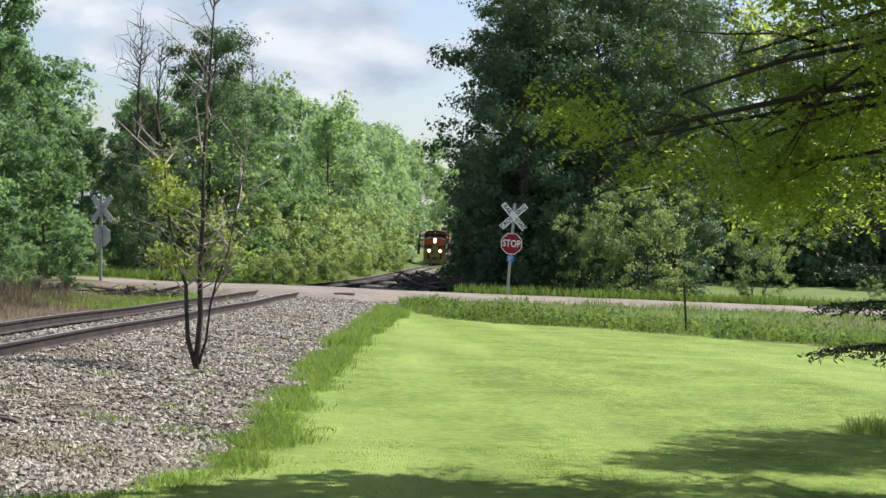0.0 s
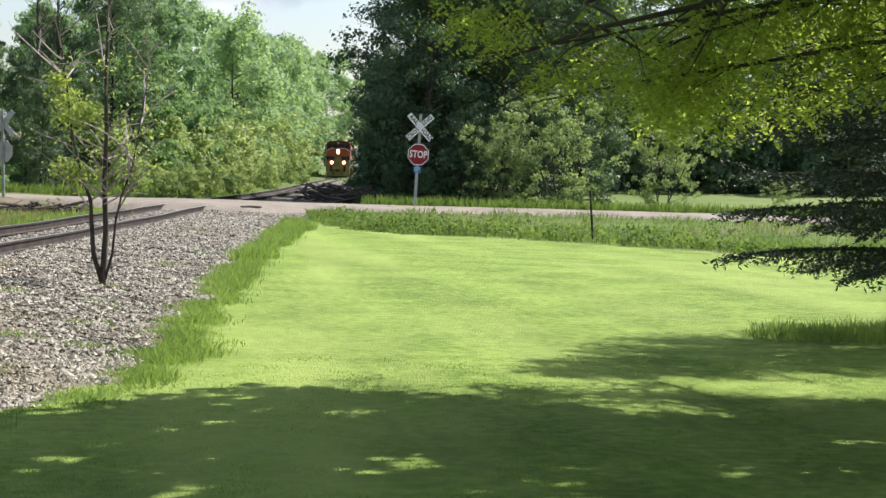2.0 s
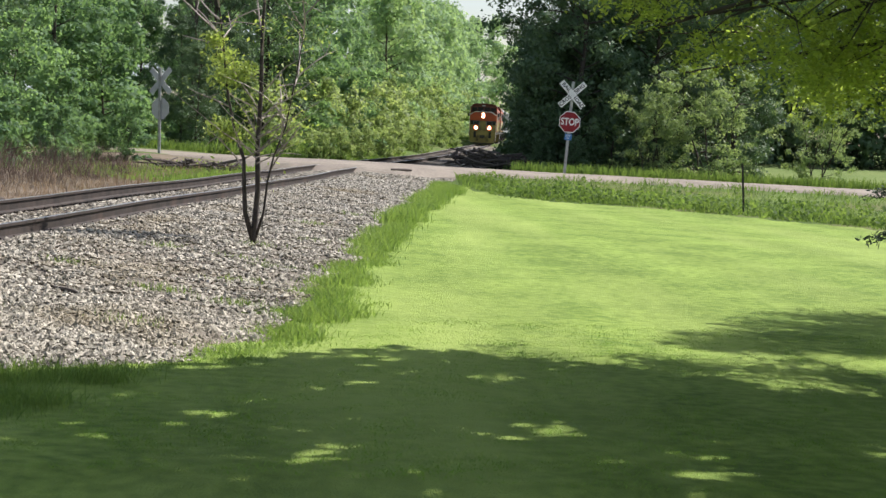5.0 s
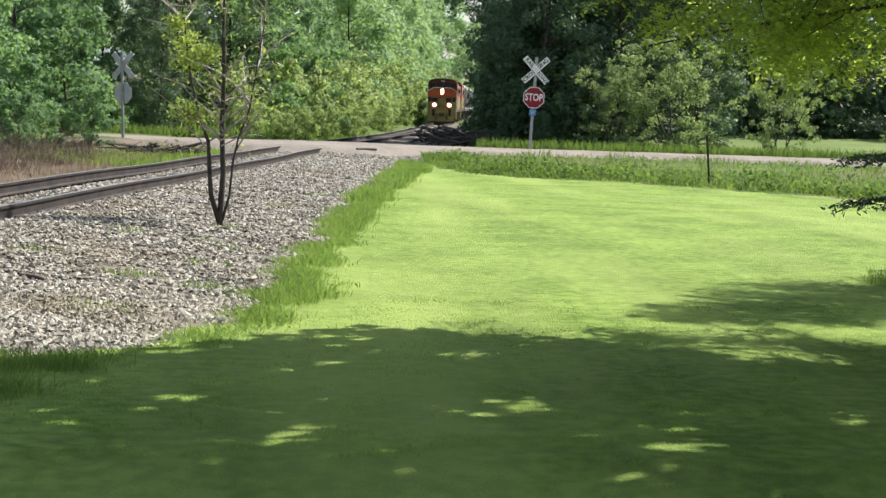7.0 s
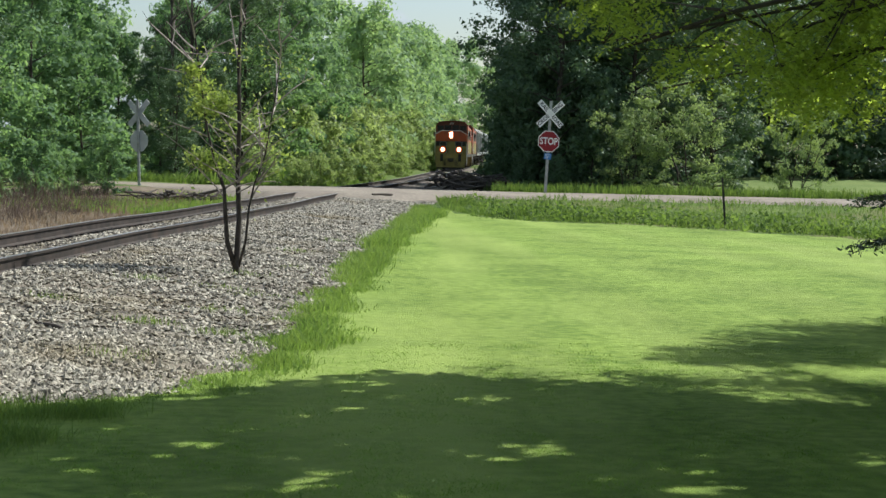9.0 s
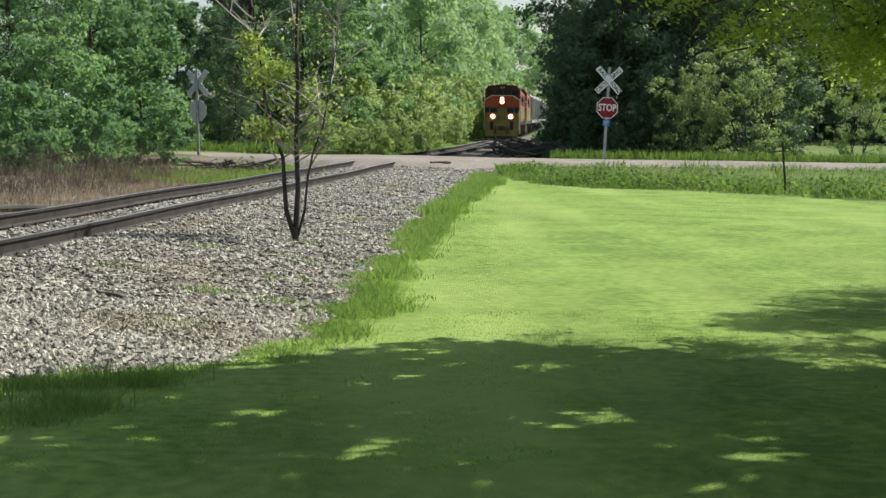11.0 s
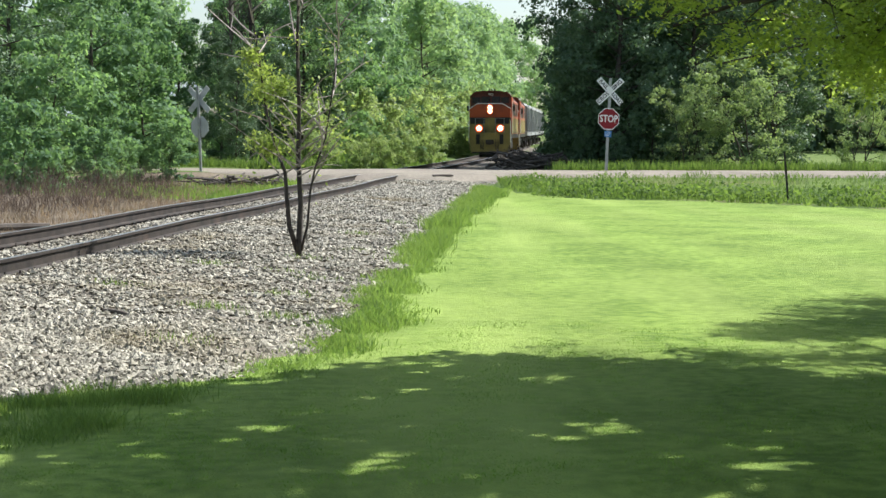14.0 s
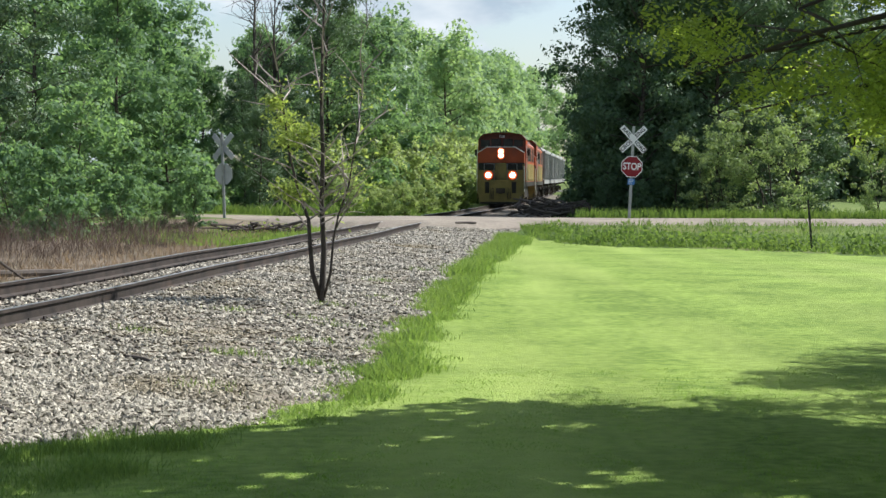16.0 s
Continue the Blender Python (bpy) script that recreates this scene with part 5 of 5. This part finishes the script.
    part("hood_top", prism(bmesh.new(), [(-1.48, 3.96), (-1.11, 4.405), (1.11, 4.405), (1.48, 3.96), (1.44, 3.96), (1.09, 4.36), (-1.09, 4.36), (-1.44, 3.96)], 5.12, L - 0.88), M_ROOF, hood_o, "sooty hood roof")
    for s in (-1, 1):
        x0, x1 = sorted((s * 1.455, s * 1.485))
        for k in range(16):
            y0 = 5.4 + 0.82 * k
            part("hood_door", boxed(x0, x1, y0, y0 + 0.74, 1.55, 2.72, bevel=0.008), M_YELLOW, hood_o)
        for k in range(3):
            part("grille", boxed(x0, x1, (7.4, 11.2, 15.4)[k], (10.4, 13.6, 18.2)[k], 2.9, 3.85, bevel=0.008), M_DARK, hood_o, "black radiator grille")
    for k in range(3):
        part("fan", disc(bmesh.new(), (0, 11.6 + 1.7 * k, 4.40), 0.62, "z", 0.14), M_DARK, hood_o, "round radiator fan")
    part("exhaust", boxed(-0.25, 0.25, 8.6, 9.3, 4.3, 4.62, bevel=0.03), M_DARK, hood_o)
    part("horn", rods([[(x, 4.4, 4.72), (x, 3.9 - abs(x), 4.84)] for x in (-0.2, 0.0, 0.2)], 0.05), M_TRUCK, cab_o, "roof horn")
    for s in (-1, 1):
        part("side_rail", rods([[(s * 1.54, 5.2, 1.72), (s * 1.54, L - 1.0, 1.72)]], 0.02), M_YELLOW, ob, "yellow side grab rail")
    part("fuel_tank", boxed(-1.3, 1.3, 6.9, 11.6, 0.42, 1.2, bevel=0.12), M_DARK, ob, "black fuel tank")
    sets = []
    for y in (3.6, L - 3.6):
        sets += truck(ob, y, 2.75, 0.51)[1]
    return ob, sets, 0.51


def hopper():
    """Covered hopper, ribbed sides; its near coupler face is at y = 0."""
    ob = thing("hopper_wagon", "light grey ribbed covered hopper wagon behind the locomotive", "hopper wagon", group="hopper wagons")
    L = 17.0
    body = prism(bmesh.new(), [(-1.0, 1.35), (1.0, 1.35), (1.5, 1.75), (1.5, 3.95), (1.2, 4.45), (0.6, 4.62), (-0.6, 4.62), (-1.2, 4.45), (-1.5, 3.95), (-1.5, 1.75)], 1.6, L - 1.6)
    part("body", body, M_HOPPER, ob, "light grey hopper body")
    for s in (-1, 1):
        for y in np.arange(1.75, L - 1.6, 0.96):
            part("rib", boxed(*sorted((s * 1.495, s * 1.60)), y - 0.05, y + 0.05, 1.7, 4.0, bevel=0.01), M_HOPPER, ob)
        part("sill", boxed(*sorted((s * 1.42, s * 1.60)), 0.7, L - 0.7, 1.28, 1.62, bevel=0.01), M_HOPPER, ob)
        part("top_rail", boxed(*sorted((s * 1.44, s * 1.62)), 1.6, L - 1.6, 3.95, 4.12, bevel=0.01), M_HOPPER, ob)
    part("roof_walk", boxed(-0.4, 0.4, 1.3, L - 1.3, 4.72, 4.77), M_GALV, ob, "open steel roof walk")
    for y in np.arange(3.0, L - 2, 2.75):
        part("hatch", disc(bmesh.new(), (0, y, 4.66), 0.36, "z", 0.1, 16), M_HOPPER, ob)
        chute = boxed(-0.9, 0.9, y - 0.8, y + 0.8, 0.55, 1.4)
        for v in chute.verts:
            if v.co.z < 1:
                v.co.x *= 0.5
                v.co.y = y + (v.co.y - y) * 0.4
        part("chute", chute, M_HOPPER, ob)
    for y0 in (0.55, L - 1.2):
        part("end_platform", boxed(-1.45, 1.45, y0, y0 + 0.65, 1.05, 1.35, bevel=0.02), M_TRUCK, ob)
        part("ladder", rods([[(s * 1.45, y0 + 0.3, 1.3), (s * 1.45, y0 + 0.3, 4.2)] for s in (-1, 1)] + [[(-1.45, y0 + 0.3, z), (-1.05, y0 + 0.3, z)] for z in np.arange(1.6, 4.2, 0.4)], 0.02), M_HOPPER, ob)
        part("coupler", boxed(-0.15, 0.15, y0 - 0.55 if y0 < 2 else y0 + 0.5, y0 + 0.2 if y0 < 2 else y0 + 1.2, 0.74, 1.02, bevel=0.04), M_TRUCK, ob)
    sets = []
    for y in (2.6, L - 2.6):
        sets += truck(ob, y, 1.78, 0.46)[1]
    return ob, sets, 0.46


LOCO, LOCO_SETS, LOCO_R = locomotive()
SECOND = copy_thing(LOCO, Matrix())
tagged(SECOND, "second orange, black and yellow diesel locomotive, lamps unlit")
unlit = {}
for o in SECOND.children_recursive:
    if o.name.startswith(("lamp_glass", "reflector")):
        if o.data.name not in unlit:
            unlit[o.data.name] = o.data.copy()
            unlit[o.data.name].materials[0] = M_GLASS
        o.data = unlit[o.data.name]
        tagged(o, "dark unlit lamp")
    elif o.name.startswith(("headlight", "ditch_light")):
        tagged(o, "unlit lamp housing")
first, first_sets, HOP_R = hopper()
CARS = [first] + [copy_thing(first, Matrix()) for k in range(4)]

FRONT, SPEED = 117.7, 8.34      # the front's place along the track at 16 s; metres a second


def on_track(y, length):
    """The pose of a vehicle whose near end is at y: on its two trucks."""
    a, b = y + 3.2, y + length - 3.2
    pa, pb = Vector((float(track_x(a)), a, float(rail_z(a)))), Vector((float(track_x(b)), b, float(rail_z(b))))
    d = (pb - pa).normalized()
    p = pa - d * 3.2
    return Matrix.Translation(p) @ pose(0, 0, 0, math.degrees(math.asin(d.z)), 0, -math.degrees(math.atan2(d.x, d.y)))


def motions():
    times = [0, 0.1] + [0.5 * k for k in range(1, 32)] + [15.9, 16.0]
    start = [(LOCO, 0.0, 20.4), (SECOND, 20.0, 20.4)] + [(c, 40.2 + 17.1 * k, 17.0) for k, c in enumerate(CARS)]
    for ob, back, length in start:
        walk(ob, [(t, on_track(FRONT + (16 - t) * SPEED + back, length)) for t in times])
    for ob, radius in [(LOCO, LOCO_R), (SECOND, LOCO_R)] + [(c, HOP_R) for c in CARS]:
        turn = math.degrees(SPEED / radius)
        for w in [o for o in ob.children_recursive if o.name.startswith("wheelset")]:
            at = w.location.copy()
            walk(w, [(k / 15, Matrix.Translation(at) @ pose(0, 0, 0, turn * k / 15)) for k in range(241)])


motions()
